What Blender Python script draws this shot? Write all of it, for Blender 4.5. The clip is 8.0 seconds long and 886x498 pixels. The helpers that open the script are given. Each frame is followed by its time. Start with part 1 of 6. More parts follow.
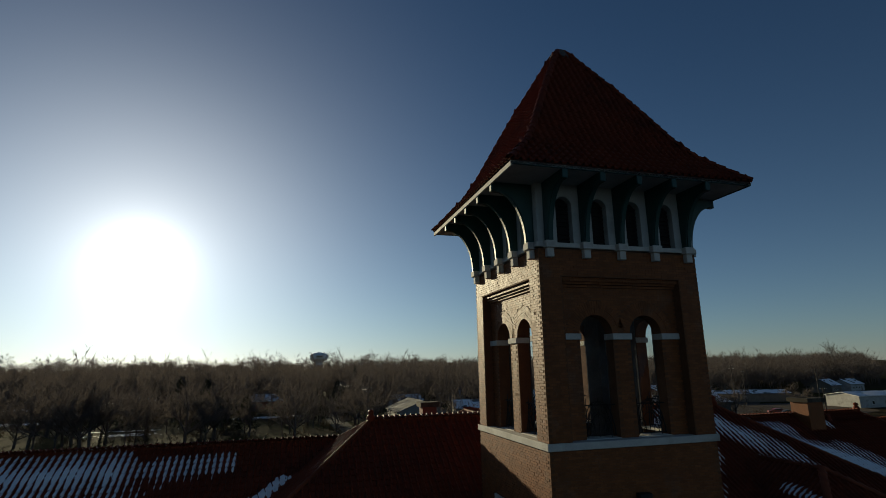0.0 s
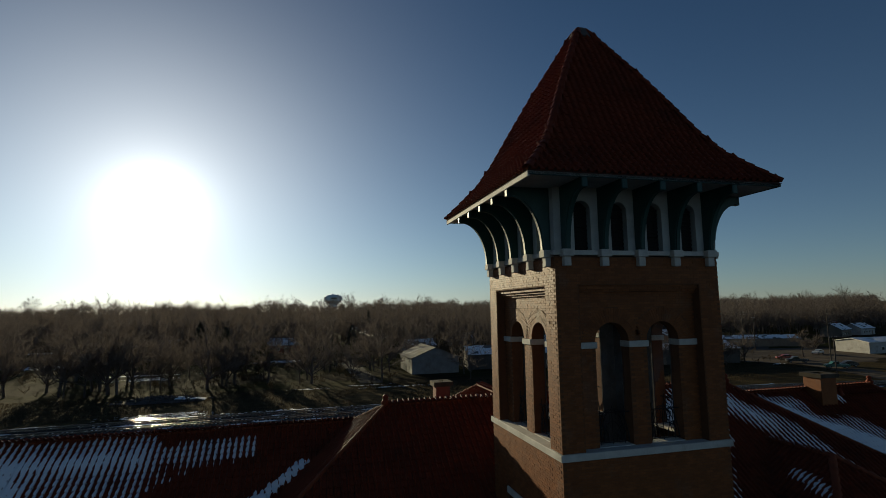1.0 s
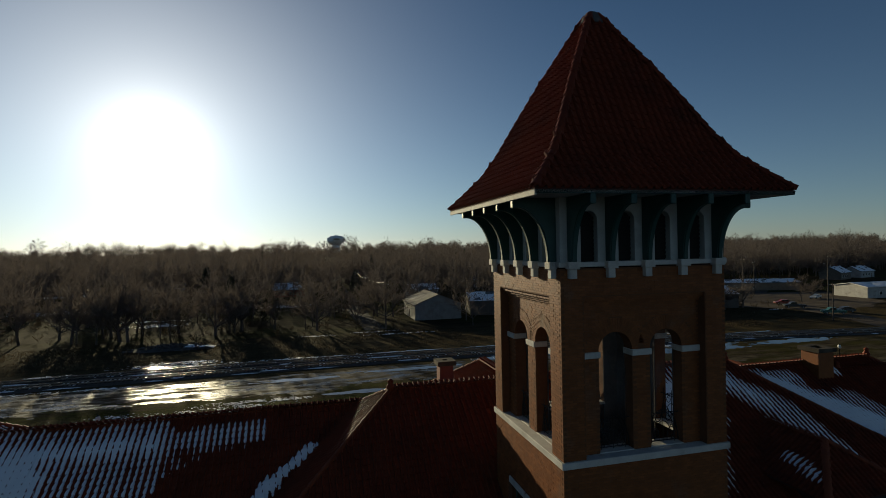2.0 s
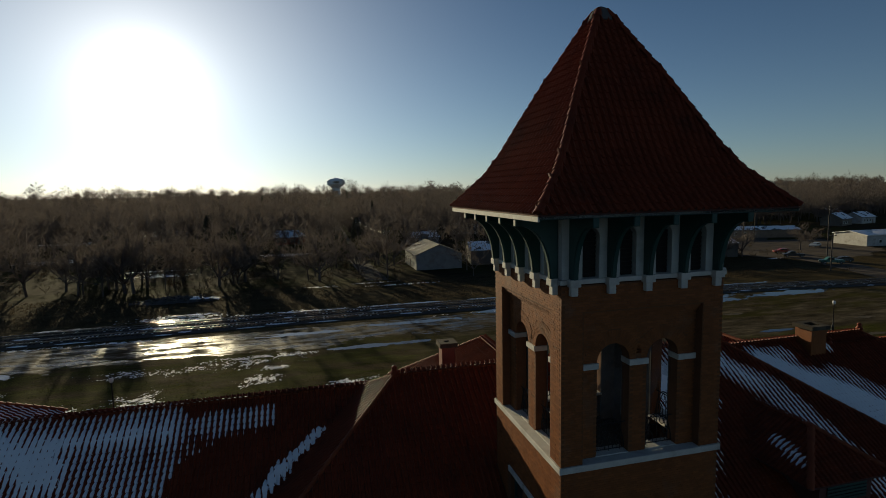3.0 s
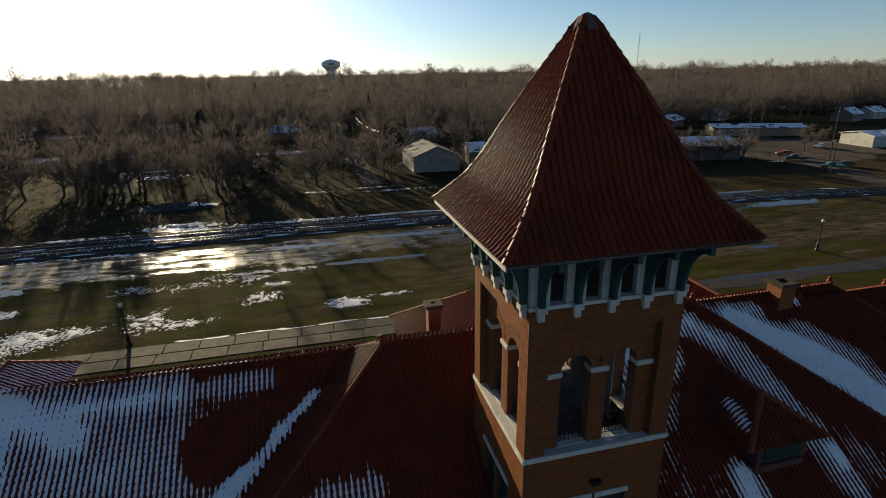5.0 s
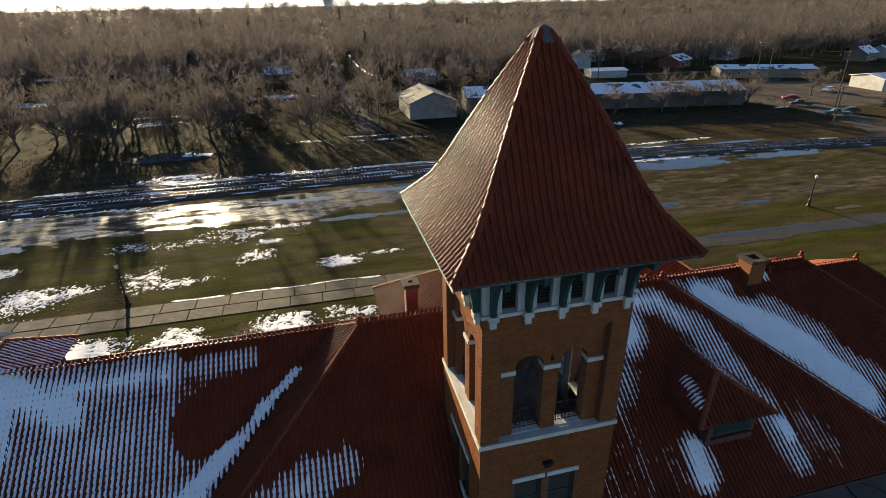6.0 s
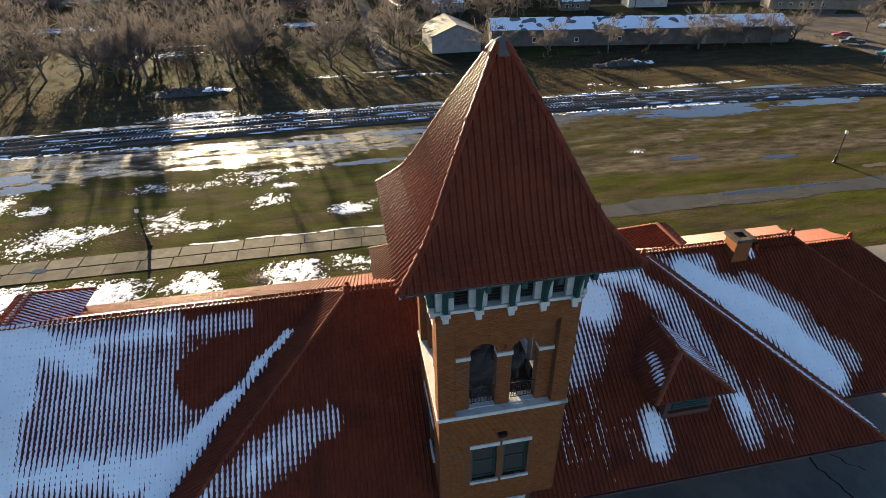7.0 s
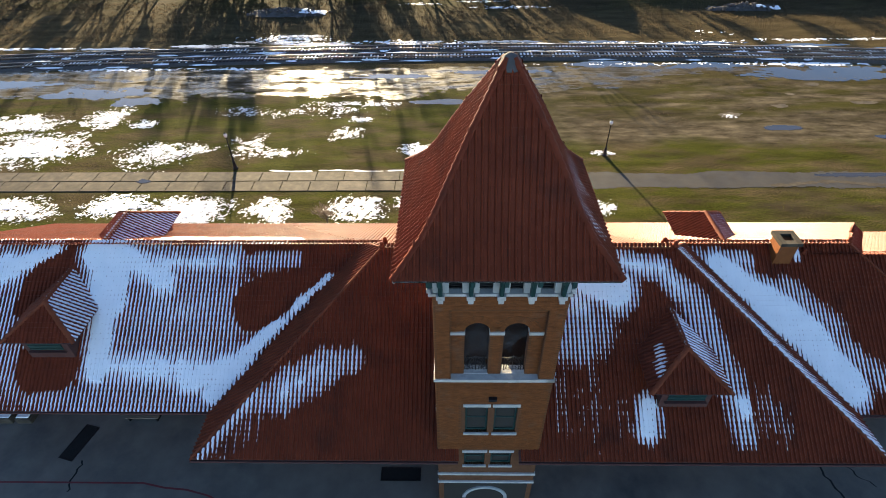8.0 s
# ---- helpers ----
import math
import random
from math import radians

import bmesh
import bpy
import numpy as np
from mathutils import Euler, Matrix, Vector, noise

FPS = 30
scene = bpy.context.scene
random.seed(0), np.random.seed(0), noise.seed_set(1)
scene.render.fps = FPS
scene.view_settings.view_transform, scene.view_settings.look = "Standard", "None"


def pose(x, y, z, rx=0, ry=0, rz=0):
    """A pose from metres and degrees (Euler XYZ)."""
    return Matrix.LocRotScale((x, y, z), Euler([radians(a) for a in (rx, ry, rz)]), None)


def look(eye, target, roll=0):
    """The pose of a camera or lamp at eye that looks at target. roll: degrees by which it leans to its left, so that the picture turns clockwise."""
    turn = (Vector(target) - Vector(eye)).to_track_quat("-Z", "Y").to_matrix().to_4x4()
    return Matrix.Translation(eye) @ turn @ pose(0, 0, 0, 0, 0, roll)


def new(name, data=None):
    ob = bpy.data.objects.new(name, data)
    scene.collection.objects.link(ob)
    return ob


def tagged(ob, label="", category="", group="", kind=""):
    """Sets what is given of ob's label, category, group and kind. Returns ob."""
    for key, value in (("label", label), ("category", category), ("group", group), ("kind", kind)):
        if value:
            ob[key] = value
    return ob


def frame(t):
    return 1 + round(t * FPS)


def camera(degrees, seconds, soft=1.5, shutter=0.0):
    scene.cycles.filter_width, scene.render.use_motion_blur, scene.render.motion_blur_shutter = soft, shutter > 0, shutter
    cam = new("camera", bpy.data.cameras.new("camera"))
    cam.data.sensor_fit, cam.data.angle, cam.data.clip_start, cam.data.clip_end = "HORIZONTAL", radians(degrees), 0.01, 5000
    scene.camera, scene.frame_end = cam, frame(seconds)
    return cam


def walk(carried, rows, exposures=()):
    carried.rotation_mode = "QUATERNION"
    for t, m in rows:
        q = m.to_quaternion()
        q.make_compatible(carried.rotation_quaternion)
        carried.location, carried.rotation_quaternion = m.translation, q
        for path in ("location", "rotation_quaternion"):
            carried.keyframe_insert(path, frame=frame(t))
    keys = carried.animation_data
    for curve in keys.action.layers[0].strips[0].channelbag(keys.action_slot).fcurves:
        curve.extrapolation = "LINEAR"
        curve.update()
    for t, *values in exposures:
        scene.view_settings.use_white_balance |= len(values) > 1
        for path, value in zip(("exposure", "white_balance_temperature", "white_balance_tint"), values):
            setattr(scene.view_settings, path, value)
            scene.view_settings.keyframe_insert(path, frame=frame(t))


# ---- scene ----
cam = camera(80.2, 8.0, soft=0.35)
PATH = [
    (0, (-9.59, -16.45, 15.06), (-9.05, -14.575, 15.497), -1.0),
    (0.5, (-9.56, -16.39, 16.03), (-9.045, -14.484, 16.366), -1.0),
    (1, (-9.59, -16.361, 17.02), (-9.086, -14.438, 17.242), -1.0),
    (1.5, (-9.576, -16.288, 18.019), (-9.077, -14.354, 18.127), -1.0),
    (3, (-9.595, -16.231, 21.235), (-9.11, -14.304, 21.011), -1.2),
    (3.5, (-9.541, -16.179, 22.224), (-9.062, -14.265, 21.896), -1.0),
    (4, (-9.372, -16.148, 23.301), (-8.902, -14.253, 22.868), -1.0),
    (4.5, (-9.16, -16.176, 24.351), (-8.698, -14.306, 23.813), -1.0),
    (6, (-7.3, -16.458, 27.805), (-6.878, -14.698, 26.953), -1.1),
    (6.5, (-6.222, -16.667, 29.08), (-5.848, -14.956, 28.114), -1.1),
    (7, (-4.939, -16.913, 30.467), (-4.647, -15.256, 29.385), -1.0),
    (7.5, (-3.494, -17.219, 31.942), (-3.341, -15.619, 30.75), -0.9),
    (8, (-1.949, -17.497, 33.452), (-1.984, -15.974, 32.156), -0.9),
]
EXPOSURES = [(0.0, -0.2, 5960, 7), (1.5, -0.14, 6030, 7), (3.5, 0.02, 6130, 9), (4.5, 0.40, 6130, 10), (6.0, 1.72, 6220, 15), (7.0, 2.4, 6280, 15), (8.0, 2.88, 6320, 15)]
walk(cam, [(t, look(eye, target, roll)) for t, eye, target, roll in PATH], EXPOSURES)

# ---- daylight: low winter sun beyond the tracks ----
SUN_EL, SUN_AZ = radians(10.0), radians(-14.4)
SUN = Vector((math.sin(SUN_AZ) * math.cos(SUN_EL), math.cos(SUN_AZ) * math.cos(SUN_EL), math.sin(SUN_EL)))
world = bpy.data.worlds.new("sky")
scene.world = world
world.use_nodes = True
wn, wl = world.node_tree.nodes, world.node_tree.links
sky = wn.new("ShaderNodeTexSky")
sky.sky_type, sky.sun_disc = "NISHITA", False
sky.sun_elevation, sky.sun_rotation = SUN_EL, SUN_AZ
sky.altitude, sky.air_density, sky.dust_density, sky.ozone_density = 100, 0.87, 0.08, 3.2
wl.new(sky.outputs[0], wn["Background"].inputs[0])
wn["Background"].inputs[1].default_value = 0.046
# bright hazy glow of the sky round the low sun
way = wn.new("ShaderNodeTexCoord")
near_sun = wn.new("ShaderNodeVectorMath")
near_sun.operation = "DOT_PRODUCT"
near_sun.inputs[1].default_value = SUN
wl.new(way.outputs["Generated"], near_sun.inputs[0])
glow_sum = None
for power, strength in ((1350.0, 4.2), (260.0, 0.62), (42.0, 0.44), (13.0, 0.25)):
    pw = wn.new("ShaderNodeMath")
    pw.operation = "POWER"
    pw.use_clamp = True
    wl.new(near_sun.outputs["Value"], pw.inputs[0])
    pw.inputs[1].default_value = power
    ml = wn.new("ShaderNodeMath")
    ml.operation = "MULTIPLY_ADD"
    wl.new(pw.outputs[0], ml.inputs[0])
    ml.inputs[1].default_value = strength
    if glow_sum:
        wl.new(glow_sum, ml.inputs[2])
    else:
        ml.inputs[2].default_value = 0.0
    glow_sum = ml.outputs[0]
# pale band of hazy air low over the land
split = wn.new("ShaderNodeSeparateXYZ")
wl.new(way.outputs["Generated"], split.inputs[0])
low = wn.new("ShaderNodeMath")
low.operation, low.use_clamp = "SUBTRACT", True
low.inputs[0].default_value = 1.0
wl.new(split.outputs["Z"], low.inputs[1])
band = wn.new("ShaderNodeMath")
band.operation = "POWER"
wl.new(low.outputs[0], band.inputs[0])
band.inputs[1].default_value = 5.0
thick = wn.new("ShaderNodeMath")
thick.operation = "MULTIPLY"
wl.new(band.outputs[0], thick.inputs[0])
sunward = wn.new("ShaderNodeMath")
sunward.operation, sunward.use_clamp = "POWER", True
wl.new(near_sun.outputs["Value"], sunward.inputs[0])
sunward.inputs[1].default_value = 6.0
density = wn.new("ShaderNodeMath")
density.operation = "MULTIPLY_ADD"
wl.new(sunward.outputs[0], density.inputs[0])
density.inputs[1].default_value, density.inputs[2].default_value = 0.32, 0.09
wl.new(density.outputs[0], thick.inputs[1])
haze = wn.new("ShaderNodeBackground")
haze.inputs[0].default_value = (0.80, 0.95, 0.97, 1)
wl.new(thick.outputs[0], haze.inputs[1])
glow = wn.new("ShaderNodeBackground")
glow.inputs[0].default_value = (1.0, 0.935, 0.82, 1)
wl.new(glow_sum, glow.inputs[1])
both = wn.new("ShaderNodeAddShader")
wl.new(wn["Background"].outputs[0], both.inputs[0])
wl.new(glow.outputs[0], both.inputs[1])
all_sky = wn.new("ShaderNodeAddShader")
wl.new(both.outputs[0], all_sky.inputs[0])
wl.new(haze.outputs[0], all_sky.inputs[1])
wl.new(all_sky.outputs[0], wn["World Output"].inputs[0])
lamp = bpy.data.lights.new("sun", "SUN")
lamp.energy, lamp.angle, lamp.color = 5.0, radians(0.7), (1.0, 0.82, 0.48)
new("sun", lamp).matrix_world = look(SUN * 200, (0, 0, 0))


# ---- materials ----
def material(name, c1, c2, scale=3.0, rough=0.8, metal=0.0, bump=0.15, fine=30.0, spec=0.4, pieces=0.0, stain=None, stain_scale=0.4, stain_amount=0.5, wet=0.0):
    """Two mixed colours, a fine grain, stains of their own shape, bump, and a random shade for each piece."""
    m = bpy.data.materials.new(name)
    m.use_nodes = True
    n, l = m.node_tree.nodes, m.node_tree.links
    b = n["Principled BSDF"]
    geo = n.new("ShaderNodeNewGeometry")

    def tex(s, detail=5.0, r=0.6):
        t = n.new("ShaderNodeTexNoise")
        t.inputs["Scale"].default_value, t.inputs["Detail"].default_value, t.inputs["Roughness"].default_value = s, detail, r
        l.new(geo.outputs["Position"], t.inputs["Vector"])
        return t.outputs["Fac"]

    def ramp(fac, lo, hi):
        r = n.new("ShaderNodeMapRange")
        r.inputs["From Min"].default_value, r.inputs["From Max"].default_value = lo, hi
        l.new(fac, r.inputs["Value"])
        return r.outputs["Result"]

    def mix(fac, a, c, kind="MIX"):
        x = n.new("ShaderNodeMix")
        x.data_type, x.blend_type = "RGBA", kind
        if isinstance(fac, float):
            x.inputs[0].default_value = fac
        else:
            l.new(fac, x.inputs[0])
        for i, v in ((6, a), (7, c)):
            if isinstance(v, tuple):
                x.inputs[i].default_value = (*v, 1)
            else:
                l.new(v, x.inputs[i])
        return x.outputs[2]

    grain = tex(fine, 3)
    col = mix(ramp(tex(scale), 0.32, 0.68), c1, c2)
    col = mix(0.25, col, mix(grain, (0.25, 0.25, 0.25), (0.8, 0.8, 0.8)), "OVERLAY")
    if stain:
        col = mix(ramp(tex(stain_scale, 7, 0.65), 0.62 - 0.25 * stain_amount, 0.72), col, stain)
    if pieces:
        info = n.new("ShaderNodeObjectInfo")
        add = n.new("ShaderNodeMath")
        l.new(info.outputs["Random"], add.inputs[0])
        l.new(geo.outputs["Random Per Island"], add.inputs[1])
        fr = n.new("ShaderNodeMath")
        fr.operation = "FRACT"
        l.new(add.outputs[0], fr.inputs[0])
        r = n.new("ShaderNodeMapRange")
        r.inputs["To Min"].default_value, r.inputs["To Max"].default_value = 1 - pieces, 1 + pieces
        l.new(fr.outputs[0], r.inputs["Value"])
        sc = n.new("ShaderNodeVectorMath")
        sc.operation = "SCALE"
        l.new(col, sc.inputs[0])
        l.new(r.outputs[0], sc.inputs["Scale"])
        col = sc.outputs[0]
    l.new(col, b.inputs["Base Color"])
    rr = n.new("ShaderNodeMapRange")
    rr.inputs["To Min"].default_value, rr.inputs["To Max"].default_value = max(0.02, rough - 0.12 - wet), min(1, rough + 0.1)
    l.new(tex(scale * 1.7 if not wet else 0.35), rr.inputs["Value"])
    l.new(rr.outputs[0], b.inputs["Roughness"])
    b.inputs["Metallic"].default_value = metal
    b.inputs["Specular IOR Level"].default_value = spec
    if bump:
        bp = n.new("ShaderNodeBump")
        bp.inputs["Strength"].default_value, bp.inputs["Distance"].default_value = bump, 0.02
        l.new(grain, bp.inputs["Height"])
        l.new(bp.outputs[0], b.inputs["Normal"])
    return m


def glass(name, tint=(0.03, 0.04, 0.045), rough=0.05):
    m = bpy.data.materials.new(name)
    m.use_nodes = True
    b = m.node_tree.nodes["Principled BSDF"]
    b.inputs["Base Color"].default_value = (*tint, 1)
    b.inputs["Roughness"].default_value = rough
    b.inputs["Specular IOR Level"].default_value = 0.4
    return m


BRICK = material("buff_brick", (0.212, 0.073, 0.021), (0.163, 0.054, 0.016), 2.5, 0.6, spec=0.2, pieces=0.17, fine=60, stain=(0.16, 0.09, 0.055), stain_scale=0.7, stain_amount=0.25)
MORTAR = material("mortar", (0.145, 0.060, 0.024), (0.11, 0.046, 0.018), 4, 0.95)
TILE = material("terracotta_tile", (0.178, 0.040, 0.0185), (0.137, 0.0305, 0.0145), 0.8, 0.44, spec=0.055, pieces=0.07, fine=25, stain=(0.085, 0.025, 0.015), stain_scale=0.5, stain_amount=0.35)
CAP = material("terracotta_cap", (0.200, 0.051, 0.021), (0.158, 0.040, 0.017), 0.8, 0.75, spec=0.14, pieces=0.10, fine=25, stain=(0.085, 0.025, 0.015), stain_scale=0.5, stain_amount=0.35)
DECK = material("roof_underlay", (0.10, 0.04, 0.03), (0.07, 0.03, 0.025), 1.0, 0.9)
STONE = material("limestone_trim", (0.56, 0.54, 0.49), (0.44, 0.42, 0.38), 2.0, 0.8, stain=(0.34, 0.32, 0.28), stain_scale=1.2, stain_amount=0.3)
STUCCO = material("cream_stucco", (0.44, 0.45, 0.42), (0.36, 0.37, 0.35), 1.6, 0.85, stain=(0.30, 0.31, 0.28), stain_scale=0.8, stain_amount=0.3)
TEAL = material("dark_green_paint", (0.011, 0.043, 0.038), (0.015, 0.055, 0.048), 2.0, 0.55, bump=0.05)
WHITE = material("white_paint", (0.78, 0.77, 0.73), (0.66, 0.65, 0.61), 2.0, 0.6, bump=0.05)
IRON = material("black_iron", (0.02, 0.02, 0.022), (0.035, 0.03, 0.028), 5.0, 0.5, metal=0.6, bump=0.05)
ZINC = material("weathered_zinc", (0.30, 0.31, 0.31), (0.22, 0.22, 0.22), 3.0, 0.55, metal=0.7)
def dusty_sheet():
    m = bpy.data.materials.new("dusty_clear_sheet")
    m.use_nodes = True
    n, l = m.node_tree.nodes, m.node_tree.links
    b = n["Principled BSDF"]
    b.inputs["Base Color"].default_value = (0.10, 0.097, 0.095, 1)
    b.inputs["Roughness"].default_value = 0.5
    b.inputs["Specular IOR Level"].default_value = 0.1
    clear = n.new("ShaderNodeBsdfTransparent")
    geo = n.new("ShaderNodeNewGeometry")
    t = n.new("ShaderNodeTexNoise")
    t.inputs["Scale"].default_value, t.inputs["Detail"].default_value = 1.8, 5
    l.new(geo.outputs["Position"], t.inputs["Vector"])
    r = n.new("ShaderNodeMapRange")
    for k, x in zip(("From Min", "From Max", "To Min", "To Max"), (0.35, 0.65, 0.08, 0.45)):
        r.inputs[k].default_value = x
    l.new(t.outputs["Fac"], r.inputs["Value"])
    x = n.new("ShaderNodeMixShader")
    l.new(r.outputs[0], x.inputs[0])
    l.new(clear.outputs[0], x.inputs[1])
    l.new(b.outputs[0], x.inputs[2])
    l.new(x.outputs[0], n["Material Output"].inputs[0])
    return m


FILM = dusty_sheet()
GLASS = glass("window_glass", (0.050, 0.046, 0.038), 0.12)
SNOW = material("snow", (0.91, 0.90, 0.90), (0.85, 0.845, 0.85), 1.2, 0.75, fine=9, bump=0.3, spec=0.3)
CONCRETE = material("old_concrete", (0.108, 0.088, 0.064), (0.060, 0.050, 0.038), 0.9, 0.85, spec=0.1, pieces=0.24, stain=(0.050, 0.043, 0.034), stain_scale=0.7, stain_amount=1.0)
DRY_ROAD = material("dry_old_asphalt", (0.080, 0.074, 0.066), (0.055, 0.051, 0.046), 0.5, 0.95, fine=20, spec=0.05, stain=(0.05, 0.047, 0.042), stain_scale=0.2, stain_amount=0.6)
# dull grey that darkens the belfry inside; also the roof cap's colour
SHADE_AND_CAP_GREY = material("shade_and_cap_grey", (0.125, 0.115, 0.11), (0.085, 0.078, 0.074), 2.0, 0.95, spec=0.1)
BOARD = material("weathered_board_siding", (0.115, 0.10, 0.088), (0.07, 0.062, 0.055), 0.5, 0.85, stain=(0.06, 0.05, 0.042), stain_scale=0.35, stain_amount=0.6)
RUSTY = material("rusty_sheet_roof", (0.15, 0.14, 0.125), (0.10, 0.09, 0.08), 0.7, 0.8, spec=0.2, stain=(0.42, 0.42, 0.42), stain_scale=0.25, stain_amount=0.2)
ASPHALT = material("worn_asphalt", (0.195, 0.17, 0.14), (0.14, 0.122, 0.10), 0.5, 0.88, fine=40, spec=0.2, stain=(0.085, 0.082, 0.076), stain_scale=0.15, stain_amount=0.5, wet=0.2)
WETPATH = material("wet_asphalt", (0.055, 0.050, 0.044), (0.038, 0.035, 0.032), 0.4, 0.75, fine=30, spec=0.10, wet=0.3)
WATER = glass("puddle_water", (0.03, 0.026, 0.02), 0.06)
BALLAST = material("dark_ballast", (0.105, 0.088, 0.075), (0.06, 0.052, 0.046), 0.8, 0.9, spec=0.1, fine=12, bump=0.8)
TIE = material("creosoted_tie", (0.050, 0.040, 0.034), (0.035, 0.028, 0.025), 3, 0.9, spec=0.1, pieces=0.3)
STEEL = material("rail_steel", (0.16, 0.13, 0.115), (0.24, 0.22, 0.20), 6, 0.35, metal=0.9, bump=0.03)
BARK = material("bare_bark", (0.165, 0.138, 0.122), (0.115, 0.097, 0.087), 0.3, 0.95, spec=0.05, bump=0.0)
EVERGREEN = material("evergreen_needles", (0.060, 0.062, 0.036), (0.040, 0.042, 0.026), 0.5, 0.9, bump=0.0)
BRUSH = material("dry_brush", (0.10, 0.074, 0.045), (0.065, 0.049, 0.032), 0.3, 0.95, spec=0.05, bump=0.0)
GREY_METAL = material("grey_metal_siding", (0.22, 0.22, 0.215), (0.15, 0.15, 0.15), 0.6, 0.6, stain=(0.16, 0.13, 0.11), stain_scale=0.3, stain_amount=0.3)
SHINGLE = material("grey_shingles", (0.13, 0.125, 0.12), (0.09, 0.088, 0.086), 0.8, 0.9)
SIDING_WHITE = material("white_siding", (0.42, 0.41, 0.39), (0.32, 0.31, 0.29), 0.5, 0.7, stain=(0.2, 0.19, 0.17), stain_scale=0.4, stain_amount=0.3)
SIDING_TAN = material("tan_siding", (0.21, 0.165, 0.12), (0.15, 0.12, 0.09), 0.5, 0.75, stain=(0.08, 0.065, 0.05), stain_scale=0.4, stain_amount=0.4)
RED_BRICK = material("red_brick", (0.22, 0.075, 0.05), (0.16, 0.055, 0.04), 1.0, 0.85)
POLE = material("weathered_pole", (0.075, 0.06, 0.05), (0.055, 0.045, 0.038), 2, 0.9)
TANK = material("pale_tank_paint", (0.78, 0.79, 0.79), (0.70, 0.72, 0.73), 0.2, 0.5)
LAMP_GLASS = material("frosted_globe", (0.75, 0.75, 0.72), (0.70, 0.70, 0.68), 4, 0.3, bump=0.0)
RUBBER = material("tyre_rubber", (0.02, 0.02, 0.02), (0.03, 0.03, 0.03), 8, 0.85)
RED_LINE = material("faded_red_kerb_paint", (0.22, 0.03, 0.03), (0.12, 0.03, 0.03), 1.5, 0.8)
# near-black that stands in for shade inside openings; also cracks and pits
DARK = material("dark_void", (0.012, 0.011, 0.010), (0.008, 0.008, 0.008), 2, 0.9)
DEBRIS = material("rubble", (0.12, 0.10, 0.09), (0.05, 0.045, 0.04), 1.0, 0.9, pieces=0.4)
CAR_RED, CAR_DARK, CAR_WHITE, CAR_GREEN = (material(n, a, b, 1.0, 0.3, bump=0.0, spec=0.6) for n, a, b in (
    ("red_car_paint", (0.25, 0.03, 0.025), (0.22, 0.03, 0.02)), ("dark_car_paint", (0.03, 0.032, 0.036), (0.025, 0.026, 0.03)),
    ("white_car_paint", (0.6, 0.6, 0.58), (0.55, 0.55, 0.53)), ("green_car_paint", (0.03, 0.12, 0.09), (0.025, 0.10, 0.08))))


def thin_twigs(m, share=0.2):
    """Lets light through thin twigs and blades."""
    n, l = m.node_tree.nodes, m.node_tree.links
    b = n["Principled BSDF"]
    t = n.new("ShaderNodeBsdfTranslucent")
    l.new(b.inputs["Base Color"].links[0].from_socket, t.inputs[0])
    x = n.new("ShaderNodeMixShader")
    x.inputs[0].default_value = share
    l.new(b.outputs[0], x.inputs[1])
    l.new(t.outputs[0], x.inputs[2])
    l.new(x.outputs[0], n["Material Output"].inputs[0])


for m in (BARK, BRUSH):
    thin_twigs(m, 0.32)


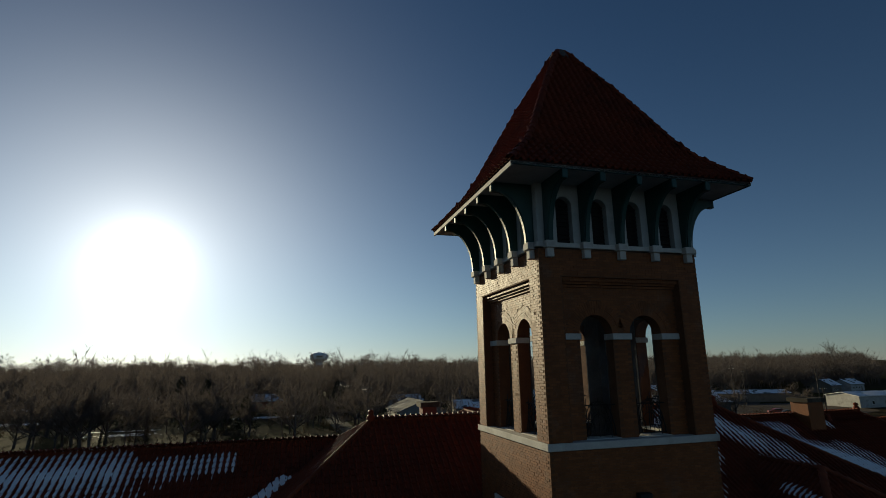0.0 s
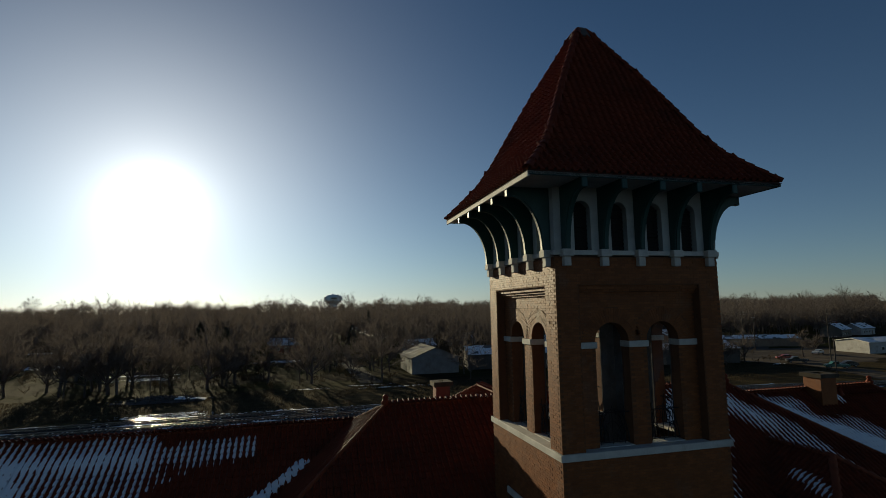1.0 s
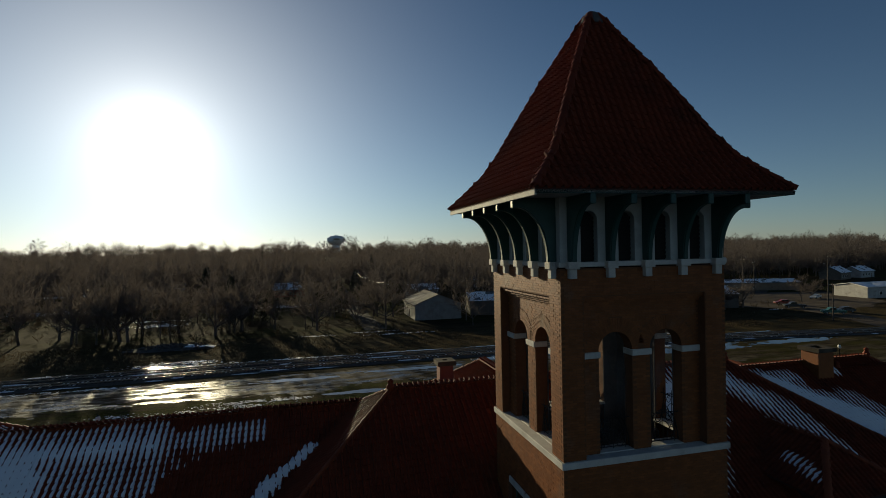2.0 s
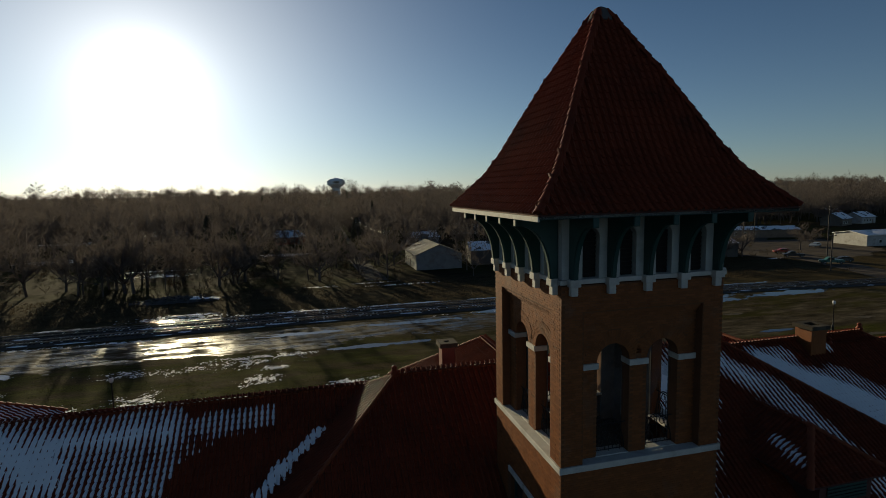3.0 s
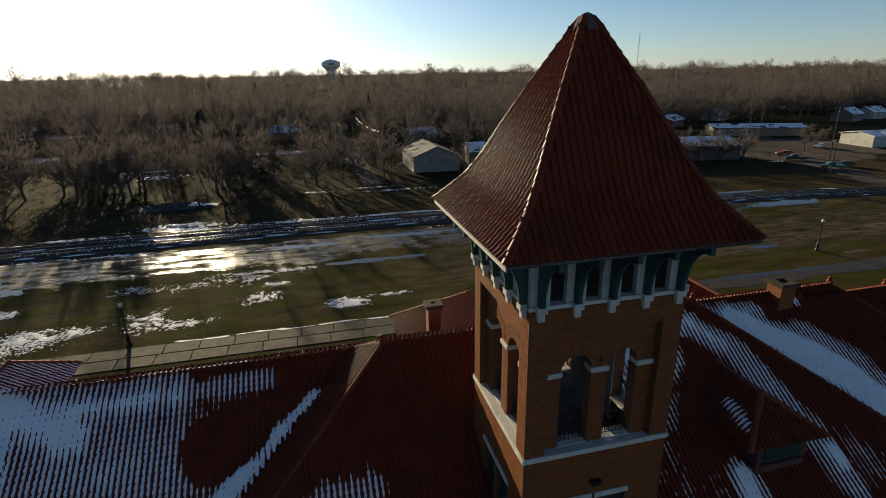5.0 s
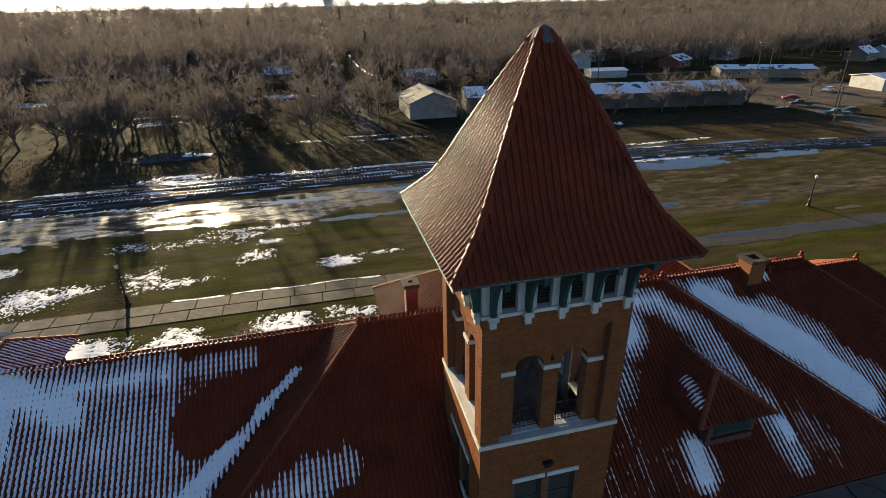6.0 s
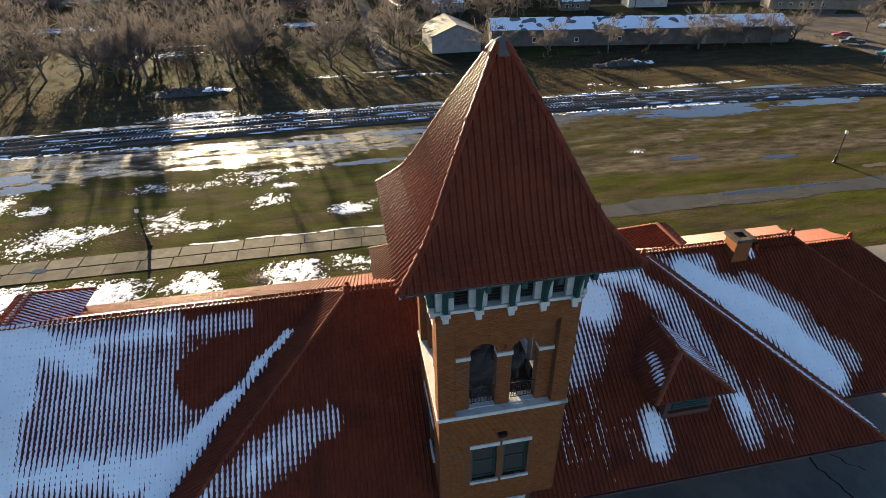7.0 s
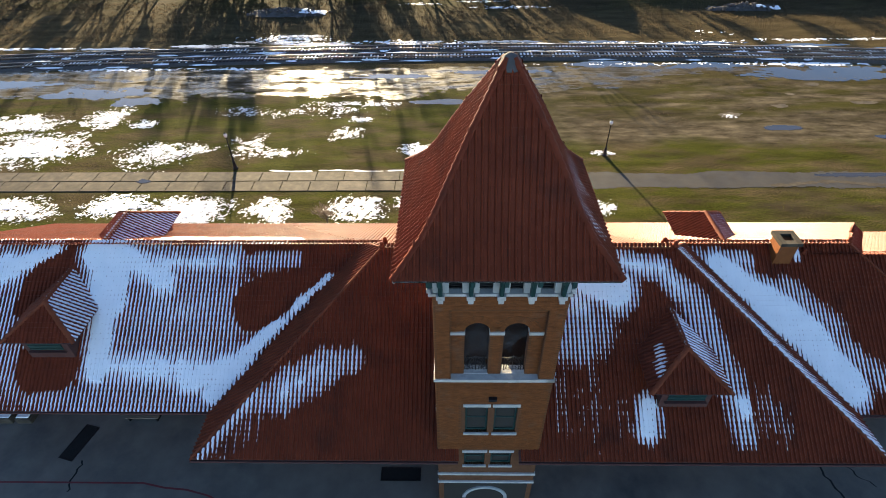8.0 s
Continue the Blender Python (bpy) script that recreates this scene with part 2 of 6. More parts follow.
def ground_material():
    """Grass, bare dirt and dead weeds by bands across the tracks, broken up by noise."""
    m = bpy.data.materials.new("winter_ground")
    m.use_nodes = True
    n, l = m.node_tree.nodes, m.node_tree.links
    b = n["Principled BSDF"]
    geo = n.new("ShaderNodeNewGeometry")
    sep = n.new("ShaderNodeSeparateXYZ")
    l.new(geo.outputs["Position"], sep.inputs[0])

    def tex(s, detail=6.0, stretch=(1, 1, 1)):
        mp = n.new("ShaderNodeMapping")
        mp.inputs["Scale"].default_value = stretch
        l.new(geo.outputs["Position"], mp.inputs[0])
        t = n.new("ShaderNodeTexNoise")
        t.inputs["Scale"].default_value, t.inputs["Detail"].default_value, t.inputs["Roughness"].default_value = s, detail, 0.62
        l.new(mp.outputs[0], t.inputs["Vector"])
        return t.outputs["Fac"]

    def rng(v, lo, hi, a=0.0, c=1.0):
        r = n.new("ShaderNodeMapRange")
        for k, x in zip(("From Min", "From Max", "To Min", "To Max"), (lo, hi, a, c)):
            r.inputs[k].default_value = x
        l.new(v, r.inputs["Value"])
        return r.outputs["Result"]

    def mix(fac, a, c):
        x = n.new("ShaderNodeMix")
        x.data_type = "RGBA"
        l.new(fac, x.inputs[0])
        for i, v in ((6, a), (7, c)):
            if isinstance(v, tuple):
                x.inputs[i].default_value = (*v, 1)
            else:
                l.new(v, x.inputs[i])
        return x.outputs[2]

    def op(kind, a, c):
        x = n.new("ShaderNodeMath")
        x.operation = kind
        for i, v in ((0, a), (1, c)):
            if isinstance(v, float):
                x.inputs[i].default_value = v
            else:
                l.new(v, x.inputs[i])
        return x.outputs[0]

    wob = rng(tex(0.09), 0, 1, -5, 5)
    y = op("ADD", sep.outputs["Y"], wob)
    x = op("ADD", sep.outputs["X"], wob)
    blades = tex(7.0, 4)
    grass = mix(rng(blades, 0.39, 0.62), (0.014, 0.017, 0.004), (0.078, 0.078, 0.015))
    dead = mix(rng(tex(5.0, 5), 0.39, 0.62), (0.026, 0.020, 0.010), (0.098, 0.074, 0.037))
    dirt = mix(rng(tex(0.8, 11, (0.4, 1, 1)), 0.34, 0.66), (0.030, 0.024, 0.015), (0.110, 0.090, 0.060))
    patch = rng(tex(0.34, 9, (0.35, 1, 1)), 0.44, 0.60)
    lawn = mix(patch, grass, dead)
    # open lot east of the tower: bare, tan, between the path and the rails
    east = op("MULTIPLY", rng(x, -2, 16), rng(y, 41, 44))
    lawn = mix(op("MULTIPLY", east, rng(tex(0.09, 6, (0.5, 1, 1)), 0.22, 0.44)), lawn, dirt)
    mud = mix(tex(0.8, 6, (0.3, 1, 1)), (0.020, 0.016, 0.010), (0.050, 0.039, 0.024))
    lawn = mix(rng(tex(0.11, 8, (0.35, 1, 1)), 0.54, 0.66), lawn, mud)
    lawn = mix(op("MULTIPLY", op("MULTIPLY", east, rng(y, 48, 52)), rng(tex(0.35, 9, (0.3, 1, 1)), 0.42, 0.58)), lawn, mix(blades, (0.022, 0.022, 0.006), (0.055, 0.048, 0.016)))
    field = mix(rng(y, 60, 70), lawn, dead)
    woods = mix(tex(0.4, 6), (0.017, 0.014, 0.009), (0.048, 0.038, 0.023))
    woods = mix(rng(tex(0.035, 5), 0.44, 0.56), woods, mix(blades, (0.018, 0.020, 0.006), (0.058, 0.055, 0.018)))
    col = mix(rng(y, 94, 112), field, woods)
    sc = n.new("ShaderNodeVectorMath")
    sc.operation = "SCALE"
    l.new(rng(tex(0.5, 9, (0.28, 1, 1)), 0.3, 0.7, 0.55, 1.45), sc.inputs["Scale"])
    l.new(col, sc.inputs[0])
    l.new(sc.outputs[0], b.inputs["Base Color"])
    l.new(rng(tex(0.25, 5), 0.35, 0.65, 1.0, 0.88), b.inputs["Roughness"])
    b.inputs["Specular IOR Level"].default_value = 0.008
    bp = n.new("ShaderNodeBump")
    bp.inputs["Strength"].default_value, bp.inputs["Distance"].default_value = 0.45, 0.06
    l.new(tex(4.0, 6), bp.inputs["Height"])
    l.new(bp.outputs[0], b.inputs["Normal"])
    return m


GROUND = ground_material()


def mud_material():
    """Rutted mud, dry and dull in places, wet and glossy in others."""
    m = bpy.data.materials.new("wet_mud")
    m.use_nodes = True
    n, l = m.node_tree.nodes, m.node_tree.links
    b = n["Principled BSDF"]
    geo = n.new("ShaderNodeNewGeometry")

    def tex(s, detail, stretch):
        mp = n.new("ShaderNodeMapping")
        mp.inputs["Scale"].default_value = stretch
        l.new(geo.outputs["Position"], mp.inputs[0])
        t = n.new("ShaderNodeTexNoise")
        t.inputs["Scale"].default_value, t.inputs["Detail"].default_value, t.inputs["Roughness"].default_value = s, detail, 0.68
        l.new(mp.outputs[0], t.inputs["Vector"])
        return t.outputs["Fac"]

    def rng(v, lo, hi, a=0.0, c=1.0):
        r = n.new("ShaderNodeMapRange")
        for k, x in zip(("From Min", "From Max", "To Min", "To Max"), (lo, hi, a, c)):
            r.inputs[k].default_value = x
        l.new(v, r.inputs["Value"])
        return r.outputs["Result"]

    def mix(fac, a, c):
        x = n.new("ShaderNodeMix")
        x.data_type = "RGBA"
        l.new(fac, x.inputs[0])
        for i, v in ((6, a), (7, c)):
            if isinstance(v, tuple):
                x.inputs[i].default_value = (*v, 1)
            else:
                l.new(v, x.inputs[i])
        return x.outputs[2]
    wet = rng(tex(0.7, 9, (0.30, 1.0, 1)), 0.38, 0.60)
    dry = mix(tex(2.0, 6, (0.25, 1, 1)), (0.024, 0.019, 0.011), (0.062, 0.048, 0.027))
    l.new(mix(wet, dry, mix(tex(1.0, 5, (0.3, 1, 1)), (0.030, 0.024, 0.016), (0.055, 0.045, 0.030))), b.inputs["Base Color"])
    l.new(rng(wet, 0, 1, 0.95, 0.21), b.inputs["Roughness"])
    l.new(rng(wet, 0, 1, 0.0, 0.14), b.inputs["Specular IOR Level"])
    bp = n.new("ShaderNodeBump")
    bp.inputs["Strength"].default_value, bp.inputs["Distance"].default_value = 0.5, 0.05
    l.new(tex(3.0, 7, (0.35, 1, 1)), bp.inputs["Height"])
    l.new(bp.outputs[0], b.inputs["Normal"])
    return m


MUD = mud_material()


# ---- mesh helpers ----
def mesh_of(name, verts, faces, mat, smooth=False):
    me = bpy.data.meshes.new(name)
    me.from_pydata([tuple(v) for v in verts], [], faces)
    me.materials.append(mat)
    if smooth:
        me.polygons.foreach_set("use_smooth", [True] * len(me.polygons))
    me.update()
    return me


def quads(name, v, q, mat, smooth=False):
    """A mesh from numpy arrays: points (n, 3) and quads (m, 4)."""
    me = bpy.data.meshes.new(name)
    v, q = np.asarray(v, float).reshape(-1, 3), np.asarray(q, np.int32)
    k = q.shape[1]
    me.vertices.add(len(v))
    me.vertices.foreach_set("co", v.ravel())
    me.loops.add(q.size)
    me.loops.foreach_set("vertex_index", q.ravel())
    me.polygons.add(len(q))
    me.polygons.foreach_set("loop_start", np.arange(0, q.size, k, dtype=np.int32))
    me.materials.append(mat)
    me.update(calc_edges=True)
    me.polygons.foreach_set("use_smooth", np.full(len(q), smooth))
    me.validate()
    return me


def thing(name, label, category, loc=(0, 0, 0), rz=0, group="", kind=""):
    ob = new(name)
    ob.matrix_basis = pose(*loc, 0, 0, rz)
    return tagged(ob, label, category, group, kind)


def put(name, me, parent, label="", m=None, kind=""):
    ob = new(name, me)
    ob.parent = parent
    if m is not None:
        ob.matrix_basis = m
    return tagged(ob, label=label, kind=kind)


def done(name, bm, mat, smooth=False):
    me = bpy.data.meshes.new(name)
    bmesh.ops.recalc_face_normals(bm, faces=bm.faces)
    bm.to_mesh(me)
    bm.free()
    me.materials.append(mat)
    if smooth:
        me.polygons.foreach_set("use_smooth", [True] * len(me.polygons))
    return me


def part(name, bm, mat, parent, label="", smooth=False, kind=""):
    return put(name, done(name, bm, mat, smooth), parent, label, kind=kind)


def box(bm, x0, x1, y0, y1, z0, z1, bevel=0.0):
    r = bmesh.ops.create_cube(bm, size=1, matrix=Matrix.Translation(((x0 + x1) / 2, (y0 + y1) / 2, (z0 + z1) / 2)) @ Matrix.Diagonal((x1 - x0, y1 - y0, z1 - z0, 1)))
    if bevel:
        es = list({e for v in r["verts"] for e in v.link_edges})
        bmesh.ops.bevel(bm, geom=es, offset=bevel, segments=1, affect="EDGES")
    return bm


def boxes(*dims, bevel=0.0):
    bm = bmesh.new()
    for d in dims:
        box(bm, *d, bevel=bevel)
    return bm


def prism(bm, outline, a, c, axis="x"):
    """An outline of (p, q) points pushed from a to c along an axis: x gives (y, z) points, y gives (x, z), z gives (x, y)."""
    def at(p, s):
        return {"x": (s, p[0], p[1]), "y": (p[0], s, p[1]), "z": (p[0], p[1], s)}[axis]
    lo, hi = [bm.verts.new(at(p, a)) for p in outline], [bm.verts.new(at(p, c)) for p in outline]
    bm.faces.new(lo), bm.faces.new(hi[::-1])
    for i in range(len(outline)):
        j = (i + 1) % len(outline)
        bm.faces.new((lo[i], hi[i], hi[j], lo[j]))
    return bm


def tube(bm, pts, radii, sides=8, cap=True):
    pts = [Vector(p) for p in pts]
    rings = []
    for i, p in enumerate(pts):
        d = (pts[min(i + 1, len(pts) - 1)] - pts[max(i - 1, 0)]).normalized()
        s = d.cross(Vector((0, 0, 1)) if abs(d.z) < 0.9 else Vector((1, 0, 0))).normalized()
        t = d.cross(s)
        r = radii[i] if isinstance(radii, (list, tuple)) else radii
        rings.append([bm.verts.new(p + r * (math.cos(k * math.tau / sides) * s + math.sin(k * math.tau / sides) * t)) for k in range(sides)])
    for a, c in zip(rings, rings[1:]):
        for k in range(sides):
            bm.faces.new((a[k], a[(k + 1) % sides], c[(k + 1) % sides], c[k]))
    if cap:
        bm.faces.new(rings[0]), bm.faces.new(rings[-1][::-1])
    return bm


def lathe(bm, profile, sides=16, centre=(0, 0)):
    rings = [[bm.verts.new((centre[0] + r * math.cos(k * math.tau / sides), centre[1] + r * math.sin(k * math.tau / sides), z)) for k in range(sides)] for r, z in profile]
    for a, c in zip(rings, rings[1:]):
        for k in range(sides):
            bm.faces.new((a[k], a[(k + 1) % sides], c[(k + 1) % sides], c[k]))
    bm.faces.new(rings[0][::-1]), bm.faces.new(rings[-1])
    return bm


def smooth_noise(x, y, s, seed=0.0):
    return noise.fractal(Vector((x * s + seed, y * s - seed, seed * 0.37)), 1.0, 2.0, 4)


# ---- ground ----
def rise(y):
    """The land climbs gently beyond the near woods."""
    return 9.0 * max(0.0, min(1.0, (y - 420) / 600)) ** 1.5


GX = (-4000, -1500, -600, -300, -100, 0, 100, 300, 600, 1500, 4000)
GY = (-4000, -300, -60, 0, 40, 80, 120, 200, 300, 420, 500, 600, 700, 800, 900, 1020, 1500, 4500)
gv = [(x, y, rise(y)) for y in GY for x in GX]
gf = [(r * 11 + c, r * 11 + c + 1, (r + 1) * 11 + c + 1, (r + 1) * 11 + c) for r in range(len(GY) - 1) for c in range(10)]
tagged(new("ground", mesh_of("ground", gv, gf, GROUND)), "winter grass, bare dirt and leaf litter", "ground", kind="structure")
tagged(new("pavement", done("pavement", boxes((-90, 90, -120, 21, -0.2, 0.02)), ASPHALT)), "worn damp asphalt forecourt round the depot", "pavement", kind="structure")


# ---- clay tile roofs ----
def tile_unit(pitch, course):
    """One S-shaped tile: barrel and pan, with a thick lower lip. Local u across, v up the slope, w off the roof."""
    k = pitch / 0.24
    s = np.array([0, 0.08, 0.18, 0.245, 0.39, 0.50, 1.0]) * pitch
    t = np.array([0.05, 0.11, 0.18, 0.24, 0.36, 0.44, 1.0]) * pitch
    h = np.array([0, 0.060, 0.094, 0.094, 0.060, 0.0, 0.005]) * k
    n = len(s)
    lo = np.stack([s, np.zeros(n), h + 0.026], 1)
    hi = np.stack([t, np.full(n, course * 1.06), h * 0.76 + 0.002], 1)
    lip = np.stack([s, np.zeros(n), np.maximum(h - 0.015, -0.01)], 1)
    f = [(i, i + 1, i + n + 1, i + n) for i in range(n - 1)] + [(2 * n + i, 2 * n + i + 1, i + 1, i) for i in range(n - 1)]
    return np.concatenate([lo, hi, lip]), np.array(f)


def slope_frame(p0, u, v):
    u, v = np.array(u, float), np.array(v, float)
    u /= np.linalg.norm(u)
    v /= np.linalg.norm(v)
    return np.array(p0, float), u, v, np.cross(u, v)


def lay_tiles(name, frame_, width, length, inside, parent, pitch=0.24, course=0.30, snow=None, near=None, seed=1):
    """Tiles (and lying snow) over one roof slope. inside(u, v) tells where the slope is; near(u, v) picks tiles that become parts of their own."""
    p0, u, v, w = frame_
    rng = np.random.default_rng(seed)
    tv, tf = tile_unit(pitch, course)
    cells = [(i, j) for i in range(int(width / pitch) + 1) for j in range(int(length / course) + 1) if inside((i + 0.5) * pitch, (j + 0.5) * course)]
    far_v, far_q, cnt, single, singles = [], [], 0, None, 0
    for i, j in cells:
        jit = rng.normal(0, (0.006, 0.008, 0.004))
        loc = np.array([i * pitch, j * course, 0.0]) + jit
        if near and singles < 300 and near((i + 0.5) * pitch, (j + 0.5) * course):
            if single is None:
                single = quads("tile", tv, tf, TILE)
            o = p0 + loc[0] * u + loc[1] * v + loc[2] * w
            put("tile", single, parent, m=Matrix(((u[0], v[0], w[0], o[0]), (u[1], v[1], w[1], o[1]), (u[2], v[2], w[2], o[2]), (0, 0, 0, 1))))
            singles += 1
            continue
        far_v.append(tv + loc)
        far_q.append(tf + cnt)
        cnt += len(tv)
    if far_v:
        a = np.concatenate(far_v)
        a = p0 + a[:, :1] * u + a[:, 1:2] * v + a[:, 2:] * w
        put(name, quads(name, a, np.concatenate(far_q), TILE), parent, "rows of weathered red-brown clay tiles", kind="stuff")
    if snow:
        sv, sq, cnt = [], [], 0
        melt = np.random.default_rng(seed + 50).normal(0, 0.055, int(width / pitch) + 3)
        spots = ((0.0, 0.55, 0.022), (0.22, 1.0, 0.024), (0.5, 0.94, 0.018), (0.78, 0.66, 0.012), (1.0, 0.34, 0.006))
        for i, j in cells:
            um = (i + 0.8) * pitch
            rows = []
            for f in (0.0, 0.5, 1.0):
                q = p0 + um * u + (j + f) * course * v
                rows.append(min(1.3, snow(q[0], q[1], q[2]) + melt[i] + 0.14 * smooth_noise(q[0] * 3, q[1] * 3, 1.0, 3.1) + 0.12 * smooth_noise(q[0], q[1], 0.4, 7.7)))
            if rows[1] <= 0.03:
                continue
            drift = 0.12 * (rng.random() - 0.5)
            for f, pinch, lift in spots:
                c = max(0.0, rows[0] + (rows[1] - rows[0]) * f * 2 if f < 0.5 else rows[1] + (rows[2] - rows[1]) * (f - 0.5) * 2)
                full = min(1.0, max(0.0, (c - 0.68) / 0.5))
                thin = max(0.0, 1.0 - c / 0.34)
                keep = max(0.0, pinch - thin * (0.25 + 1.1 * abs(f - 0.36)))
                hw = pitch * ((0.11 + 0.28 * min(1.0, c / 0.5) + 0.06 * c) * (keep + (1 - keep) * full) + 0.22 * full)
                mid = (0.002 + 0.042 * min(1, c / 0.4) + 0.054 * full) * (pitch / 0.24) * min(1.0, keep * 2 + full)
                edge = -0.012 + (mid + 0.012) * full ** 1.2
                lift = lift * (1 - full) + 0.024 * full
                vv = (j + f) * course - 0.02 * (1 - full) * (1 - f) + 0.02 * full * f
                for e, hh in ((-1, edge), (-0.55, mid * 0.85), (0, mid), (0.55, mid * 0.85), (1, edge)):
                    sv.append((um + e * hw + drift * pitch * (1 - full), vv, lift + hh))
            for r in (0, 5, 10, 15):
                for k in range(4):
                    sq.append((cnt + r + k, cnt + r + k + 1, cnt + r + k + 6, cnt + r + k + 5))
            cnt += 25
        if sv:
            a = np.array(sv)
            a = p0 + a[:, :1] * u + a[:, 1:2] * v + a[:, 2:] * w
            tagged(new("roof_snow", quads("roof_snow", a, np.array(sq), SNOW, True)), "melting snow lying in the pans of the roof tiles", "snow", kind="stuff")


def lay_caps(name, a, c, parent, radius=0.115, step=0.40, knob=False, mat=None):
    """Half-round cap tiles overlapping along a ridge or hip."""
    a, c = Vector(a), Vector(c)
    d = (c - a).normalized()
    s = d.cross(Vector((0, 0, 1))).normalized()
    t = s.cross(d)
    n = max(1, round((c - a).length / step))
    step = (c - a).length / n
    v, q = [], []
    for i in range(n):
        o0, o1 = a + d * (i * step), a + d * ((i + 1.12) * step)
        for o, r in ((o0, radius * 1.25), (o1, radius * 0.88)):
            for k in range(7):
                ang = math.pi * (k / 6)
                v.append(o + r * (math.cos(ang) * s + math.sin(ang) * 0.85 * t) - 0.01 * t)
        b = i * 14
        q += [(b + k, b + k + 1, b + k + 8, b + k + 7) for k in range(6)]
    put(name, quads(name, np.array([tuple(p) for p in v]), np.array(q), mat or CAP, True), parent, "overlapping half-round clay cap tiles", kind="stuff")
    if knob:
        bm = bmesh.new()
        lathe(bm, [(0.10, -0.1), (0.17, 0.02), (0.20, 0.14), (0.13, 0.24), (0.10, 0.30), (0.15, 0.36), (0.09, 0.44), (0.02, 0.48)], 12)
        bmesh.ops.translate(bm, verts=bm.verts, vec=a)
        part("finial", bm, TILE, parent, "small clay knob finial", smooth=True)


def capsules(*rows):
    """Cover from rows of (x0, y0, x1, y1, radius, strength): 1 inside, fading out at the rim; a negative strength clears."""
    def cover(x, y, z):
        best, hole = -0.6, 0.0
        for x0, y0, x1, y1, r, k in rows:
            dx, dy = x1 - x0, y1 - y0
            t = 0 if dx == dy == 0 else max(0, min(1, ((x - x0) * dx + (y - y0) * dy) / (dx * dx + dy * dy)))
            d = math.hypot(x - x0 - t * dx, y - y0 - t * dy) / r
            if k > 0:
                best = max(best, k * (1.15 - d ** 1.5))
            else:
                hole = min(hole, k * max(0.0, 1.6 - d ** 2))
        return best + hole
    return cover


depot = thing("depot_building", "long brick railway depot under snow-streaked red clay tile roofs", "building")
CY, CZ, CS = 6.8, 12.9, 0.66          # centre block: ridge line and pitch
CX0, CX1, EAVE_Z = -6.2, 11.4, 6.27
CRUN = (CZ - EAVE_Z) / CS              # 10.05 m from ridge to eave
WY, WZ, WS = 8.2, 12.07, 0.682         # wings
WRUN = (WZ - EAVE_Z) / WS
WX0, WX1 = -36.0, 22.9


